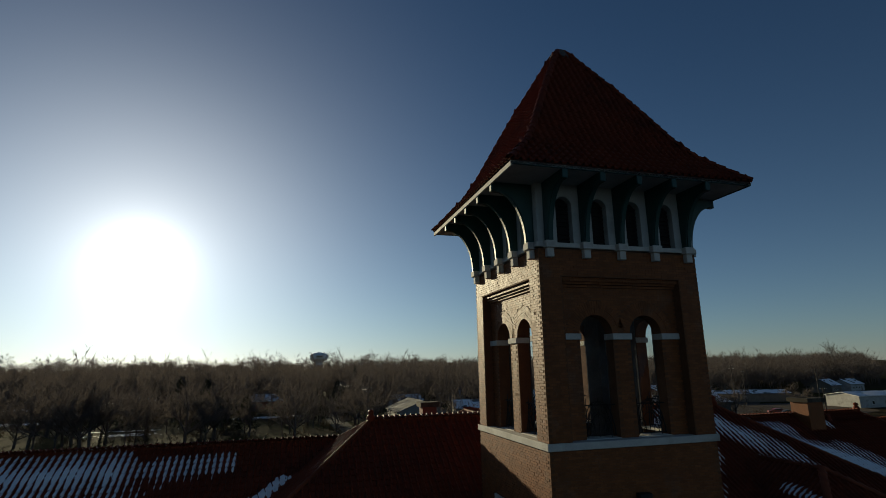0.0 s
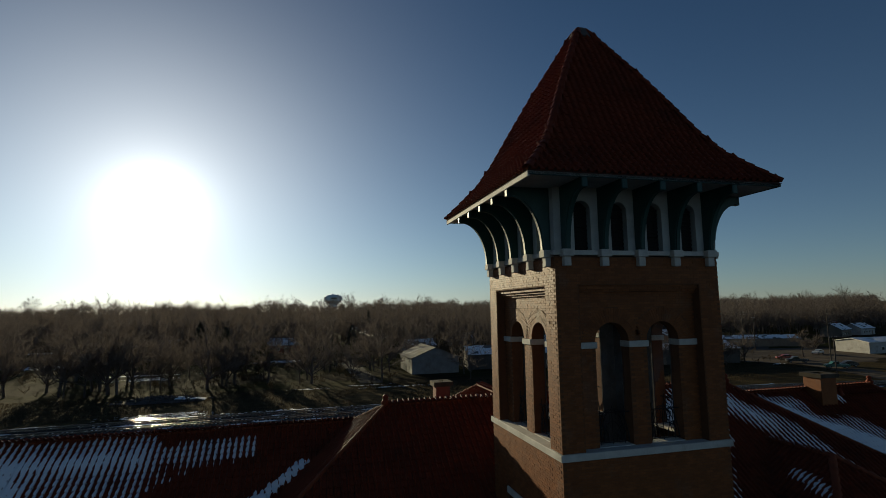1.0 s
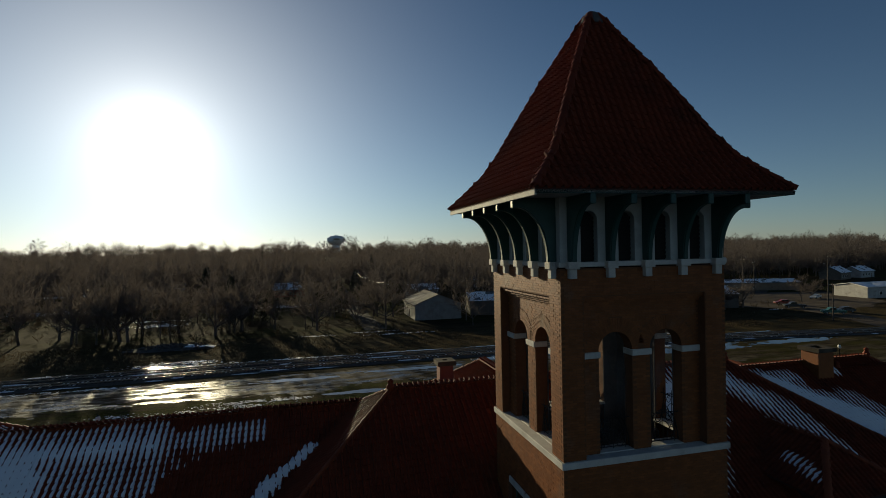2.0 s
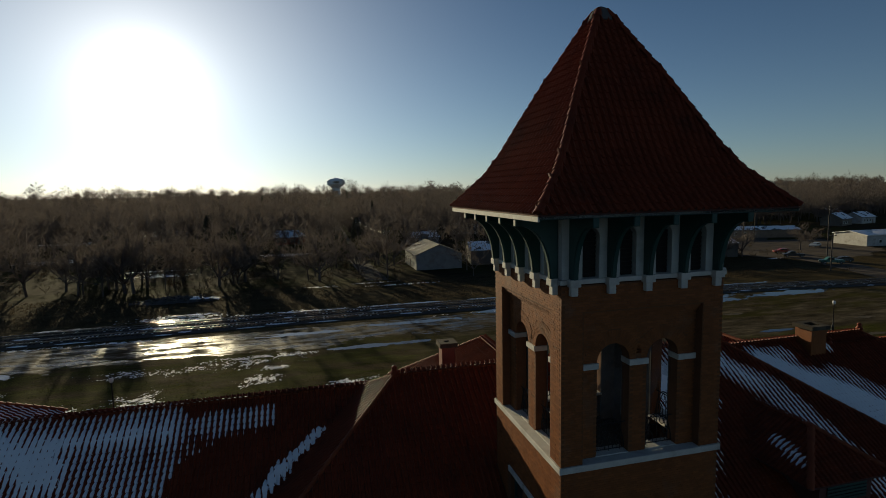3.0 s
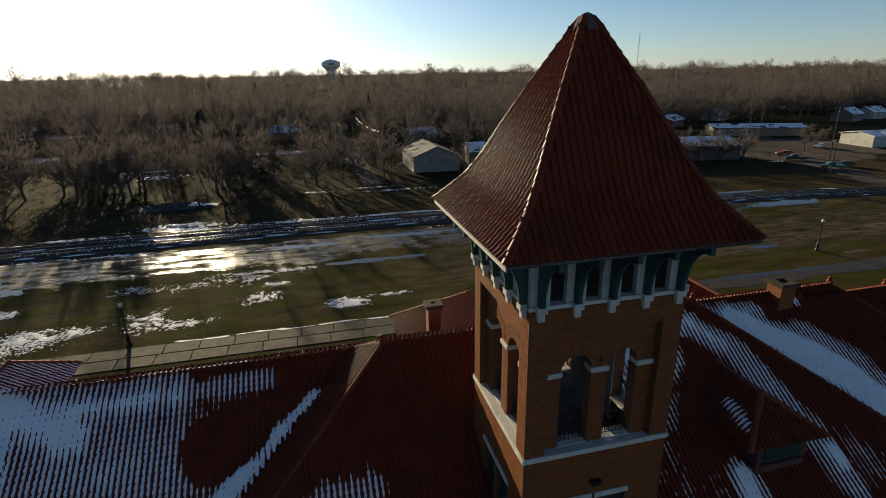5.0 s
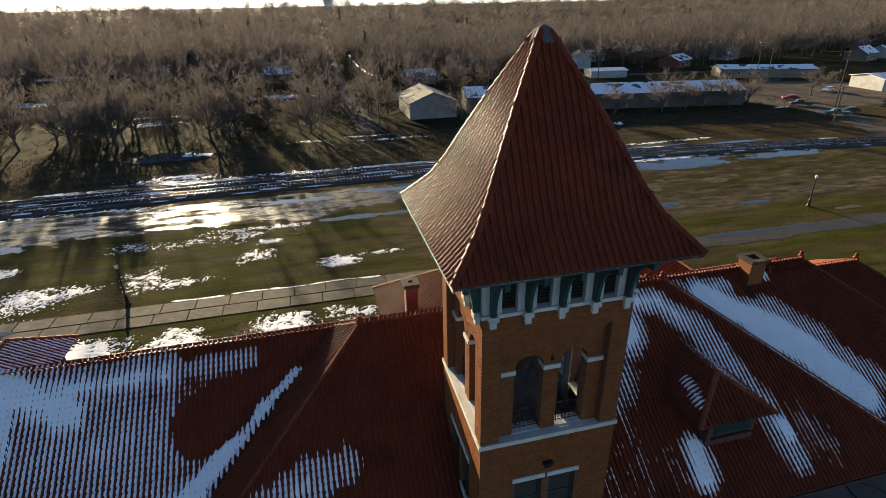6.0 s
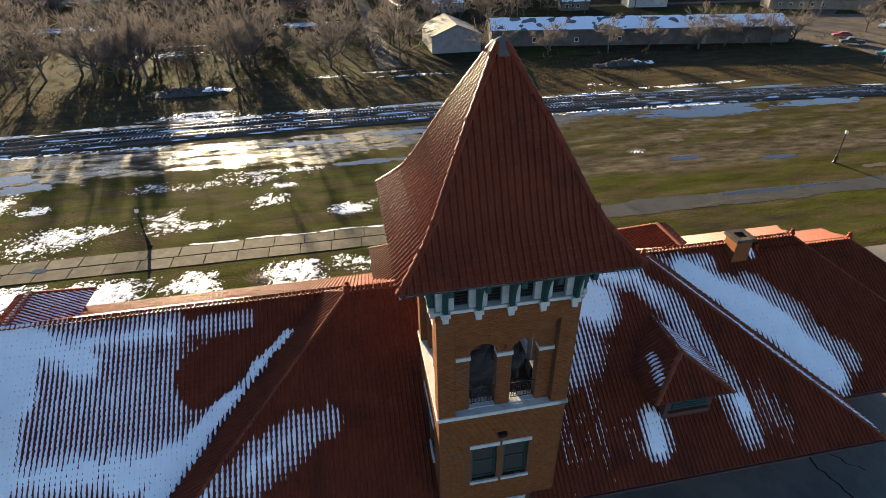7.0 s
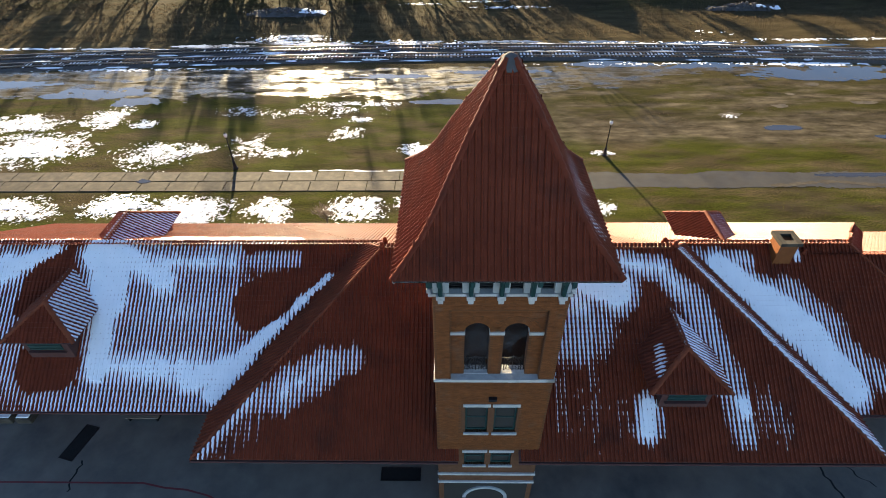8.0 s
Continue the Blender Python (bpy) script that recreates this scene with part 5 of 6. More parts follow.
def puddle(x, y, rx, ry, seed, z=0.016):
    def inside(px, py):
        d = ((px - x) / rx) ** 2 + ((py - y) / ry) ** 2
        return 0.85 - d + 0.9 * smooth_noise(px * 0.45, py, 0.5, seed) + 0.5 * smooth_noise(px * 0.5, py, 1.7, seed + 3)
    ragged("puddle", x - 1.5 * rx, x + 1.5 * rx, y - 1.5 * ry, y + 1.5 * ry, z, WATER, "still puddle of meltwater", "puddle", inside, 0.14 if y < 60 else 0.22)


def far_rail(x):
    return bend(x, 77.0, 2.0, 0.00055, 0.0008)


def near_rail(x):
    return bend(x, 73.1, 8.0, 0.0005, 0.0007)


def bend(x, top, at, west, east):
    """A track's line: gently bowed, straight beyond the ends of the bow."""
    e = max(-90.0, min(112.0, x))
    k = west if e < at else east
    return top - k * (e - at) ** 2 - (x - e) * 2 * k * (e - at)


# bare wet lane between grass and rails
def lane(x, y):
    lo = 57.0 + max(0.0, x + 10) * 0.13 + 2.2 * smooth_noise(x, y * 0.5, 0.06, 4.0)
    return min(y - lo, 68.0 - y) + 1.6 * smooth_noise(x * 0.4, y, 0.6, 9.0) + (0.9 * smooth_noise(x * 0.3, y, 2.1, 2.0))


ragged("road", -130, 60, 53, 68.4, 0.012, MUD, "wet rutted dirt lane beside the rails", "road", lane, 0.35, "structure")
for k, (x, y, rx, ry) in enumerate(((-57, 58.5, 9, 1.8), (-49, 55.5, 4, 1.6), (-12, 64.6, 6, 1.0), (-2, 55.0, 7, 0.8), (6, 66.0, 8, 0.9), (26, 69.0, 8, 1.3), (40, 68.0, 8, 1.2), (57, 64.6, 12, 3.0),
                                    (42, 46.5, 2.6, 0.7), (55, 44.0, 2.8, 0.6), (80, 64.6, 11, 1.7), (-36, 80.5, 6, 1.0), (-30, 84.0, 4, 0.8), (-75, 62.0, 10, 1.6))):
    puddle(x, y, rx, ry, 3.3 * k)
ragged("path", 9.6, 140, 31.0, 37.0, 0.014, WETPATH, "wet dark asphalt path with crumbling edges", "path", lambda x, y: min(y - 32.4, 35.6 - y) + 0.5 * smooth_noise(x, y, 0.12, 3.0) + 0.2 * smooth_noise(x, y, 1.1, 8.0), 0.16, "structure")
ragged("ice_line", -24, -2, 35.7, 36.6, 0.062, SNOW, "thin icy snow line along the platform edge", "snow", lambda x, y: 0.10 - abs(y - 36.15 - 0.12 * math.sin(x * 0.7)) + 0.16 * smooth_noise(x, y, 0.8, 6.0), 0.07)
puddle(47, 35.0, 9, 0.4, 70.0, 0.020)
puddle(-38, 34.0, 0.9, 0.45, 75.0, 0.062)
for k in range(9):
    xa, xb = -70 + 17.5 * k + 4 * math.sin(k * 2.0), -62 + 17.5 * k
    puddle(xa, (near_rail(xa) + far_rail(xa)) / 2, 6.5, 0.5, 80.0 + k)
    puddle(xb, far_rail(xb) + 3.0, 7.0, 0.7, 95.0 + k)
ragged("silt_streak", 34, 50, 32.4, 34.4, 0.020, CONCRETE, "pale silt streak across the wet path", "silt", lambda x, y: 0.28 - abs(y - 33.2 - 0.35 * math.sin(x * 0.5)) + 0.25 * smooth_noise(x, y, 0.9, 5.0), 0.14)


def sweep(bm, outline, line, x0=-260, x1=320, step=8):
    """A (y, z) outline drawn along a track's line."""
    xs = [x0 + step * k for k in range(int((x1 - x0) / step) + 1)]
    rings = [[bm.verts.new((x, line(x) + p, z)) for p, z in outline] for x in xs]
    n = len(outline)
    for a, c in zip(rings, rings[1:]):
        for k in range(n):
            bm.faces.new((a[k], c[k], c[(k + 1) % n], a[(k + 1) % n]))
    bm.faces.new(rings[0]), bm.faces.new(rings[-1][::-1])
    return bm


def track(line, label):
    t = thing("railway_track", label, "railway track", group="tracks")
    part("ballast", sweep(bmesh.new(), [(-2.3, 0.0), (-1.5, 0.20), (1.5, 0.20), (2.3, 0.0)], line), BALLAST, t, "dark wet stone ballast")
    tie = done("tie", boxes((-0.12, 0.12, -1.3, 1.3, 0.12, 0.27), bevel=0.01), TIE)
    v, q = [], []
    for i in range(900):
        x = -240 + 0.6 * i
        y = line(x)
        if -75 < x < 105:
            put("tie", tie, t, m=pose(x, y, 0, 0, 0, random.uniform(-1.5, 1.5) + math.degrees(line(x + 0.5) - line(x - 0.5))))
            continue
        a, b, c, d, e, f = x - 0.11, x + 0.11, y - 1.25, y + 1.25, 0.12, 0.27
        o = len(v)
        v += [(a, c, f), (b, c, f), (b, d, f), (a, d, f), (a, c, e), (b, c, e), (b, d, e), (a, d, e)]
        q += [(o, o + 1, o + 2, o + 3), (o, o + 4, o + 5, o + 1), (o + 2, o + 6, o + 7, o + 3), (o + 1, o + 5, o + 6, o + 2), (o, o + 3, o + 7, o + 4)]
    put("ties", quads("ties", np.array(v), np.array(q), TIE), t, "rows of dark timber ties", kind="stuff")
    for s in (-1, 1):
        c = s * 0.755
        part("rail", sweep(bmesh.new(), [(c - 0.07, 0.27), (c + 0.07, 0.27), (c + 0.07, 0.29), (c + 0.012, 0.31), (c + 0.012, 0.39), (c + 0.037, 0.40), (c + 0.037, 0.44), (c - 0.037, 0.44), (c - 0.037, 0.40), (c - 0.012, 0.39), (c - 0.012, 0.31), (c - 0.07, 0.29)], line), STEEL, t, "worn steel rail")
    v, q = [], []
    for i in range(300):
        x = -75 + 0.6 * i + 0.3
        y = line(x)
        if smooth_noise(x, y, 0.11, 4.4) + random.uniform(-0.3, 0.3) < -0.02:
            continue
        a, b = sorted((random.uniform(-1.25, 1.25), random.uniform(-1.25, 1.25)))
        if b - a < 0.25:
            continue
        o = len(v)
        v += [(x - 0.17, y + a, 0.215), (x + 0.17, y + a, 0.215), (x + 0.17, y + b, 0.215), (x - 0.17, y + b, 0.215), (x - 0.11, y + a + 0.08, 0.262), (x + 0.11, y + a + 0.08, 0.262), (x + 0.11, y + b - 0.08, 0.262), (x - 0.11, y + b - 0.08, 0.262)]
        q += [(o + 4, o + 5, o + 6, o + 7), (o, o + 1, o + 5, o + 4), (o + 1, o + 2, o + 6, o + 5), (o + 2, o + 3, o + 7, o + 6), (o + 3, o, o + 4, o + 7)]
    tagged(new("tie_snow", quads("tie_snow", np.array(v), np.array(q), SNOW, True)), "bits of snow caught between the railway ties", "snow", kind="stuff")
    for k in range(44):
        snowx = -72 + 4.0 * k + random.uniform(-2, 2)
        off, wide = random.choice(((0.0, 0.42), (0.0, 0.42), (1.45, 0.5), (-1.45, 0.5), (-1.9, 0.4)))
        snow_strip(snowx, line(snowx) + off, random.uniform(0.8, 3.4), wide, 0.215 if abs(off) < 1 else 0.20 - 0.26 * (abs(off) - 1.4))


def snow_strip(x, y, rx, ry, z):
    n = 28
    pts = [(rx * (1 + 0.4 * smooth_noise(math.cos(a), math.sin(a), 2.0, x)) * math.cos(a), ry * (1 + 0.5 * smooth_noise(math.cos(a), math.sin(a), 3.0, x + 3)) * math.sin(a)) for a in (k * math.tau / n for k in range(n))]
    me = mesh_of("snow_patch", [(0, 0, 0.07)] + [(*p, 0.0) for p in pts], [(0, 1 + k, 1 + (k + 1) % n) for k in range(n)], SNOW, True)
    ob = new("snow_patch", me)
    ob.location = (x, y, z)
    tagged(ob, "thin strip of snow between the rails", "snow", "snow patches")


track(far_rail, "single rusty railway track on dark ballast with timber ties")
track(near_rail, "single railway track on dark ballast beside the lane")


def lamp_post(x, y, h=4.7):
    t = thing("street_lamp", "slim black cast-iron lamp post with a pale globe", "street lamp", (x, y, 0), group="platform lamps")
    bm = bmesh.new()
    lathe(bm, [(0.30, 0.0), (0.28, 0.12), (0.20, 0.20), (0.17, 0.9), (0.20, 0.95), (0.12, 1.05), (0.075, 1.3), (0.055, h - 0.7), (0.10, h - 0.65), (0.06, h - 0.55)], 12)
    part("post", bm, IRON, t, smooth=True)
    bm = bmesh.new()
    lathe(bm, [(0.07, h - 0.55), (0.16, h - 0.48), (0.21, h - 0.30), (0.17, h - 0.12), (0.08, h - 0.05)], 14)
    part("globe", bm, LAMP_GLASS, t, "pale frosted globe", smooth=True)
    bm = bmesh.new()
    lathe(bm, [(0.13, h - 0.06), (0.10, h), (0.03, h + 0.05), (0.01, h + 0.16)], 12)
    part("finial", bm, IRON, t, smooth=True)


lamp_post(-28.1, 36.9)
lamp_post(16.8, 39.6)
lamp_post(61.0, 40.5)


# ---- bare trees ----
def bare_tree(seed, h, nb=7, nt=6, ns=2, twig=0.03, stems_n=5, solid=True):
    """Trunk and limbs as tapered tubes, branches as tubes or slivers, twigs as slivers: points, faces."""
    r = random.Random(seed)
    v, f, wood = [], [], []

    def limb(p, q, r0, r1, sides):
        p, q = Vector(p), Vector(q)
        d = (q - p).normalized()
        s = d.orthogonal().normalized()
        t = d.cross(s)
        o = len(v)
        for c, rr in ((p, r0), (q, r1)):
            for k in range(sides):
                a = k * math.tau / sides
                v.append(c + rr * (math.cos(a) * s + math.sin(a) * t))
        for k in range(sides):
            f.append((o + k, o + (k + 1) % sides, o + sides + (k + 1) % sides))
            f.append((o + k, o + sides + (k + 1) % sides, o + sides + k))
            wood.extend((True, True))

    def sliver(p, q, w):
        p, q = Vector(p), Vector(q)
        s = (q - p).orthogonal().normalized()
        s.rotate(Matrix.Rotation(r.uniform(0, 3.1), 3, (q - p).normalized()))
        o = len(v)
        v.extend((p - s * w, p + s * w, q))
        f.append((o, o + 1, o + 2))
        wood.append(False)

    fork = h * r.uniform(0.14, 0.30)
    base, rad = Vector((0, 0, -0.2)), h * (0.020 if solid else 0.012)
    top = Vector((r.uniform(-0.3, 0.3), r.uniform(-0.3, 0.3), fork))
    limb(base, top, rad * 1.25, rad, 5 if solid else 3)
    stems = [(top, Vector((r.uniform(-0.15, 0.15), r.uniform(-0.15, 0.15), 1)).normalized(), (h - fork) * 0.70, rad * 0.85)]
    for k in range(stems_n):
        a = k * 2.4 + r.uniform(-0.4, 0.4)
        stems.append((top.lerp(base, r.uniform(0, 0.25)), Vector((math.cos(a), math.sin(a), r.uniform(0.4, 1.5))).normalized(), (h - fork) * r.uniform(0.5, 0.78), rad * 0.6))
    for p, d, L, rr in stems:
        mid = p + d * L * 0.5
        tip = mid + (d + Vector((r.uniform(-0.4, 0.4), r.uniform(-0.4, 0.4), 0.3))).normalized() * L * 0.5
        limb(p, mid, rr, rr * 0.6, 4 if solid else 3)
        limb(mid, tip, rr * 0.6, rr * 0.2, 3)
        for _ in range(nb):
            t = r.uniform(0.25, 1.0)
            b0 = p.lerp(mid, t * 2) if t < 0.5 else mid.lerp(tip, t * 2 - 1)
            dd = (d * 0.6 + Vector((r.uniform(-1, 1), r.uniform(-1, 1), r.uniform(-0.3, 0.8)))).normalized()
            l2 = L * r.uniform(0.28, 0.5)
            b1 = b0 + dd * l2
            if solid:
                limb(b0, b1, rr * 0.3, rr * 0.08, 3)
            else:
                sliver(b0, b1, max(rr * 0.35, twig))
            for _ in range(nt):
                c0 = b0.lerp(b1, r.uniform(0.15, 1))
                d3 = (dd + Vector((r.uniform(-1, 1), r.uniform(-1, 1), r.uniform(-0.4, 0.9)))).normalized()
                c1 = c0 + d3 * l2 * r.uniform(0.35, 0.75)
                sliver(c0, c1, twig)
                for _ in range(ns):
                    e0 = c0.lerp(c1, r.uniform(0.3, 0.9))
                    sliver(e0, e0 + (d3 + Vector((r.uniform(-1, 1), r.uniform(-1, 1), r.uniform(-0.3, 0.8)))).normalized() * l2 * 0.35, twig * 0.7)
    return np.array([tuple(p) for p in v]), np.array(f), np.array(wood)


def cut(v, f):
    """Only the points that these faces use."""
    used, at = np.unique(f, return_inverse=True)
    return v[used], at.reshape(f.shape)


KINDS = [bare_tree(s, h, 8, 9, 3, 0.055) for s, h in ((1, 13), (2, 11), (3, 15), (4, 9))]
NEAR_TREES = [[quads(n, *cut(v, f[w == k]), BARK) for n, k in (("trunk", True), ("crown", False))] for v, f, w in KINDS]


def near_tree(k, x, y, s, rz, label="leafless deciduous tree with a spreading crown"):
    t = thing("tree", label, "tree", (x, y, 0), rz, group="bare trees")
    for name, me in zip(("trunk", "crown"), NEAR_TREES[k]):
        put(name, me, t, "" if name == "trunk" else "fine leafless twigs", m=Matrix.Diagonal((s, s, s, 1)))


for k, x, y, s in ((0, -64, 119, 1.0), (1, -70, 115, 1.1), (2, -47, 118, 1.0), (0, -40, 121, 0.9), (3, -27, 116, 1.0), (1, -18, 118, 0.9), (2, -8, 112, 0.9), (3, 2, 120, 1.0), (0, 8, 134, 1.0), (1, 13, 130, 0.9), (2, -84, 121, 1.1), (3, -90, 116, 1.2), (0, -101, 118, 1.1), (1, -52, 132, 1.0),
                   (3, 45, 112, 1.0), (1, 60, 110, 0.85), (3, 72, 112, 0.9), (2, 84, 109, 0.8), (0, 92, 110, 0.75), (1, 98, 111, 0.8), (3, 104, 108, 1.1), (2, 112, 110, 0.7), (1, 140, 116, 0.8), (3, 150, 121, 0.8), (0, -115, 118, 1.0), (2, 25, 150, 1.0), (1, 40, 160, 1.0), (0, -34, 140, 1.0), (2, -66, 140, 1.1)):
    near_tree(k, x, y, s, random.uniform(0, 360))
for k, x, y, s in ((2, 45.7, 260, 1.5), (0, 95, 300, 1.6), (2, 306, 230, 1.9), (0, 300, 236, 1.5), (1, -105, 215, 1.75), (2, -88, 225, 1.35), (0, -72, 230, 1.55), (1, -45, 222, 1.8), (3, -28, 218, 2.1), (0, 14, 236, 1.45), (2, 70, 250, 1.35), (1, 130, 262, 1.8), (3, 172, 270, 2.1), (0, 210, 292, 1.5)):
    near_tree(k, x, y, s, random.uniform(0, 360), "tall leafless tree rising above the woods")
stand = random.Random(77)
for cx, cy, half, n, tall in ((-53.0, 114.0, 7.0, 5, 1.15), (-28.0, 116.0, 3.0, 3, 1.1)):
    for k in range(n):
        near_tree(stand.randrange(3), cx + half * (2 * (k + 0.5) / n - 1) + stand.uniform(-1, 1), cy + stand.uniform(-4, 4), tall * stand.uniform(0.85, 1.15), stand.uniform(0, 360), "leafless tree in a close dark stand by the tracks")
near_tree(3, -14.9, 25.9, 0.33, 40, "thin bare sapling on the grass strip")


def woods(name, count, area, kinds, mat, label, clear=None, scale=(0.75, 1.2), seed=5, swell=0.0):
    rng = np.random.default_rng(seed)
    V, Q, cnt, made = [], [], 0, 0
    while made < count:
        x, y = rng.uniform(*area[0]), rng.uniform(*area[1])
        if clear and clear(x, y):
            continue
        v, f = kinds[rng.integers(len(kinds))][:2]
        s, a = rng.uniform(*scale) * (1 + swell * smooth_noise(x, y, 0.012, 3.0)) * (0.78 if y < 165 else 1.0 if y < 200 else 1.08), rng.uniform(0, 6.28)
        c, d = math.cos(a) * s, math.sin(a) * s
        P = np.stack([v[:, 0] * c - v[:, 1] * d + x, v[:, 0] * d + v[:, 1] * c + y, v[:, 2] * s * rng.uniform(0.85, 1.15) + rise(y)], 1)
        V.append(P)
        Q.append(f + cnt)
        cnt += len(v)
        made += 1
    tagged(new(name, quads(name, np.concatenate(V), np.concatenate(Q), mat)), label, "woods", kind="stuff")


MIDK = [bare_tree(s, h, 5, 5, 1, 0.085, 5, False) for s, h in ((11, 17), (12, 18), (13, 14), (14, 12), (15, 16))]
def dome_tree(seed, h, width, count):
    """A distant bare tree: stem, a few limbs and a rounded crown of short twigs."""
    v, f, wood = bare_tree(seed, h * 0.86, 1, 1, 0, width, 5, False)
    r = random.Random(seed + 100)
    V, F = [tuple(p) for p in v], [tuple(q) for q in f]
    lobes = [(Vector((r.uniform(-0.16, 0.16) * h, r.uniform(-0.16, 0.16) * h, h * r.uniform(0.5, 0.78))), h * r.uniform(0.14, 0.24)) for _ in range(5)]
    for _ in range(count):
        c, rad = r.choice(lobes)
        n = Vector((r.gauss(0, 1), r.gauss(0, 1), r.gauss(0.2, 0.9))).normalized()
        p = c + n * rad * r.uniform(0.35, 1.0)
        q = p + (n + Vector((r.uniform(-0.8, 0.8), r.uniform(-0.8, 0.8), r.uniform(-0.3, 0.7)))).normalized() * h * r.uniform(0.06, 0.13)
        s = (q - p).orthogonal().normalized() * width
        o = len(V)
        V += [tuple(p - s), tuple(p + s), tuple(q)]
        F.append((o, o + 1, o + 2))
    return np.array(V), np.array(F), None


FARK = [dome_tree(s, h, 0.15, 130) for s, h in ((21, 15), (22, 17), (23, 13), (24, 16), (25, 14), (26, 18))]
VFAR = [dome_tree(s, h, 0.30, 110) for s, h in ((31, 15), (32, 20), (33, 17), (34, 14))]


def outside(x, y):
    """Beyond what the open side of the site looks on to."""
    return x < -0.85 * y - 25 or x > 1.35 * y + 30


def clear_mid(x, y):
    if outside(x, y):
        return True
    road = abs(x - (4 + (y - 150) * 0.012)) < 4
    east = x > 30 and y < 150 + 0.25 * (x - 30)
    houses = any(abs(x - a) < 12 and abs(y - b) < 12 for a, b in ((23, 128), (31, 185), (-20, 214), (-14, 330), (110, 207), (104, 176), (172, 158), (212, 264), (238, 185)))
    yard = any(abs(x - a) < w and abs(y - b) < d for a, b, w, d in ((-52, 139, 13, 9), (-88, 182, 15, 9), (-117, 256, 15, 9), (-88, 292, 15, 9), (-18, 172, 13, 7)))
    if y < 200 and random.random() < (0.66 if x < 20 else 0.30):
        return True
    return road or houses or east or yard or (x > 60 and y < 190 and abs(x - 140) < 60)


woods("woods_near", 1850, ((-310, 480), (106, 330)), MIDK, BARK, "leafless brown woodland beyond the tracks", clear_mid)
woods("woods_far", 2600, ((-680, 1060), (320, 760)), FARK, BARK, "hazy leafless woodland in the distance", lambda x, y: outside(x, y) or abs(x - (4 + (y - 150) * 0.012)) < 5, (0.85, 1.26), 6, 0.4)
woods("woods_horizon", 2100, ((-1100, 1700), (750, 1250)), VFAR, BARK, "far line of bare trees on the horizon", outside, (0.70, 1.28), 7, 0.6)
BUSHES = [bare_tree(s, 3.2, 4, 3, 0, 0.05, 5, False) for s in (41, 42, 43)]
woods("brush", 520, ((-200, 130), (100, 240)), BUSHES, BRUSH, "dry brush and saplings along the wood's edge", lambda x, y: outside(x, y) or 12 < x < 36 and y < 132 or 38 < x < 125 and 111 < y < 134 or x > 40 and y > 140 or y > 100 + 140 * random.random() ** 1.5 or -65 < x < -40 and 130 < y < 150, (0.5, 1.3), 8)


def evergreen(seed, h):
    """A dark conifer: a stem with tiers of drooping slivers."""
    r = random.Random(seed)
    v, f = [], []
    for k in range(170):
        z = h * (0.12 + 0.88 * (k / 170) ** 0.9)
        w = h * 0.20 * (1 - (z / h) ** 1.6) * r.uniform(0.6, 1.15) + 0.2
        a = r.uniform(0, math.tau)
        c, d = math.cos(a), math.sin(a)
        o = len(v)
        v += [(0.1 * c, 0.1 * d, z + 0.5), (w * c - 0.5 * d, w * d + 0.5 * c, z - 0.2 * w), (w * c + 0.5 * d, w * d - 0.5 * c, z - 0.25 * w)]
        f.append((o, o + 1, o + 2))
    o = len(v)
    v += [(-0.2, 0, -0.2), (0.2, 0, -0.2), (0, 0, h)]
    f.append((o, o + 1, o + 2))
    return np.array(v), np.array(f)


GREENS = [evergreen(s, h) for s, h in ((51, 11), (52, 14), (53, 9))]
woods("evergreens", 130, ((-500, 760), (200, 800)), GREENS, EVERGREEN, "scattered dark evergreens among the bare woods", lambda x, y: outside(x, y) or abs(x - (4 + (y - 150) * 0.012)) < 6 or y < 320 and x > 30, (0.8, 1.3), 9)


def cedar_mesh(seed, h):
    """Dense ragged conifer crown on a short stem."""
    r = random.Random(seed)
    v, f = [], []
    for k in range(1500):
        z = h * r.uniform(0.08, 1.0) ** 0.85
        w = h * 0.26 * (1 - (z / h) ** 1.8) * math.sqrt(r.uniform(0.15, 1.2)) + 0.1
        a = r.uniform(0, math.tau)
        w *= 1 + 0.25 * math.sin(3 * a + seed)
        p = Vector((w * math.cos(a), w * math.sin(a), z))
        d = Vector((math.cos(a) + r.uniform(-0.7, 0.7), math.sin(a) + r.uniform(-0.7, 0.7), r.uniform(-0.3, 0.9))).normalized() * r.uniform(0.4, 0.9)
        s = d.orthogonal().normalized() * r.uniform(0.10, 0.22)
        o = len(v)
        v += [tuple(p - s), tuple(p + s), tuple(p + d)]
        f.append((o, o + 1, o + 2))
    return quads("crown", np.array(v), np.array(f), EVERGREEN)


CEDARS = [cedar_mesh(61, 10.0), cedar_mesh(62, 12.0)]
STEM = done("trunk", tube(bmesh.new(), [(0, 0, -0.2), (0, 0, 6.0)], [0.22, 0.10], 6), BARK)
for k, (x, y, s) in enumerate(((-66.6, 155.4, 1.1), (-30.8, 143.0, 1.05),  (-1.0, 146.2, 0.95), (-19.5, 126.0, 0.75), (-27.0, 147.0, 0.9), (-48.0, 205.0, 1.1), (10.0, 215.0, 1.0))):
    t = thing("tree", "dark dense cedar among the bare trees", "tree", (x, y, 0), 70 * k, group="cedars")
    put("trunk", STEM, t, m=Matrix.Diagonal((s, s, s, 1)))
    put("crown", CEDARS[k % 2], t, "dark ragged evergreen crown", m=Matrix.Diagonal((s, s, s, 1)))


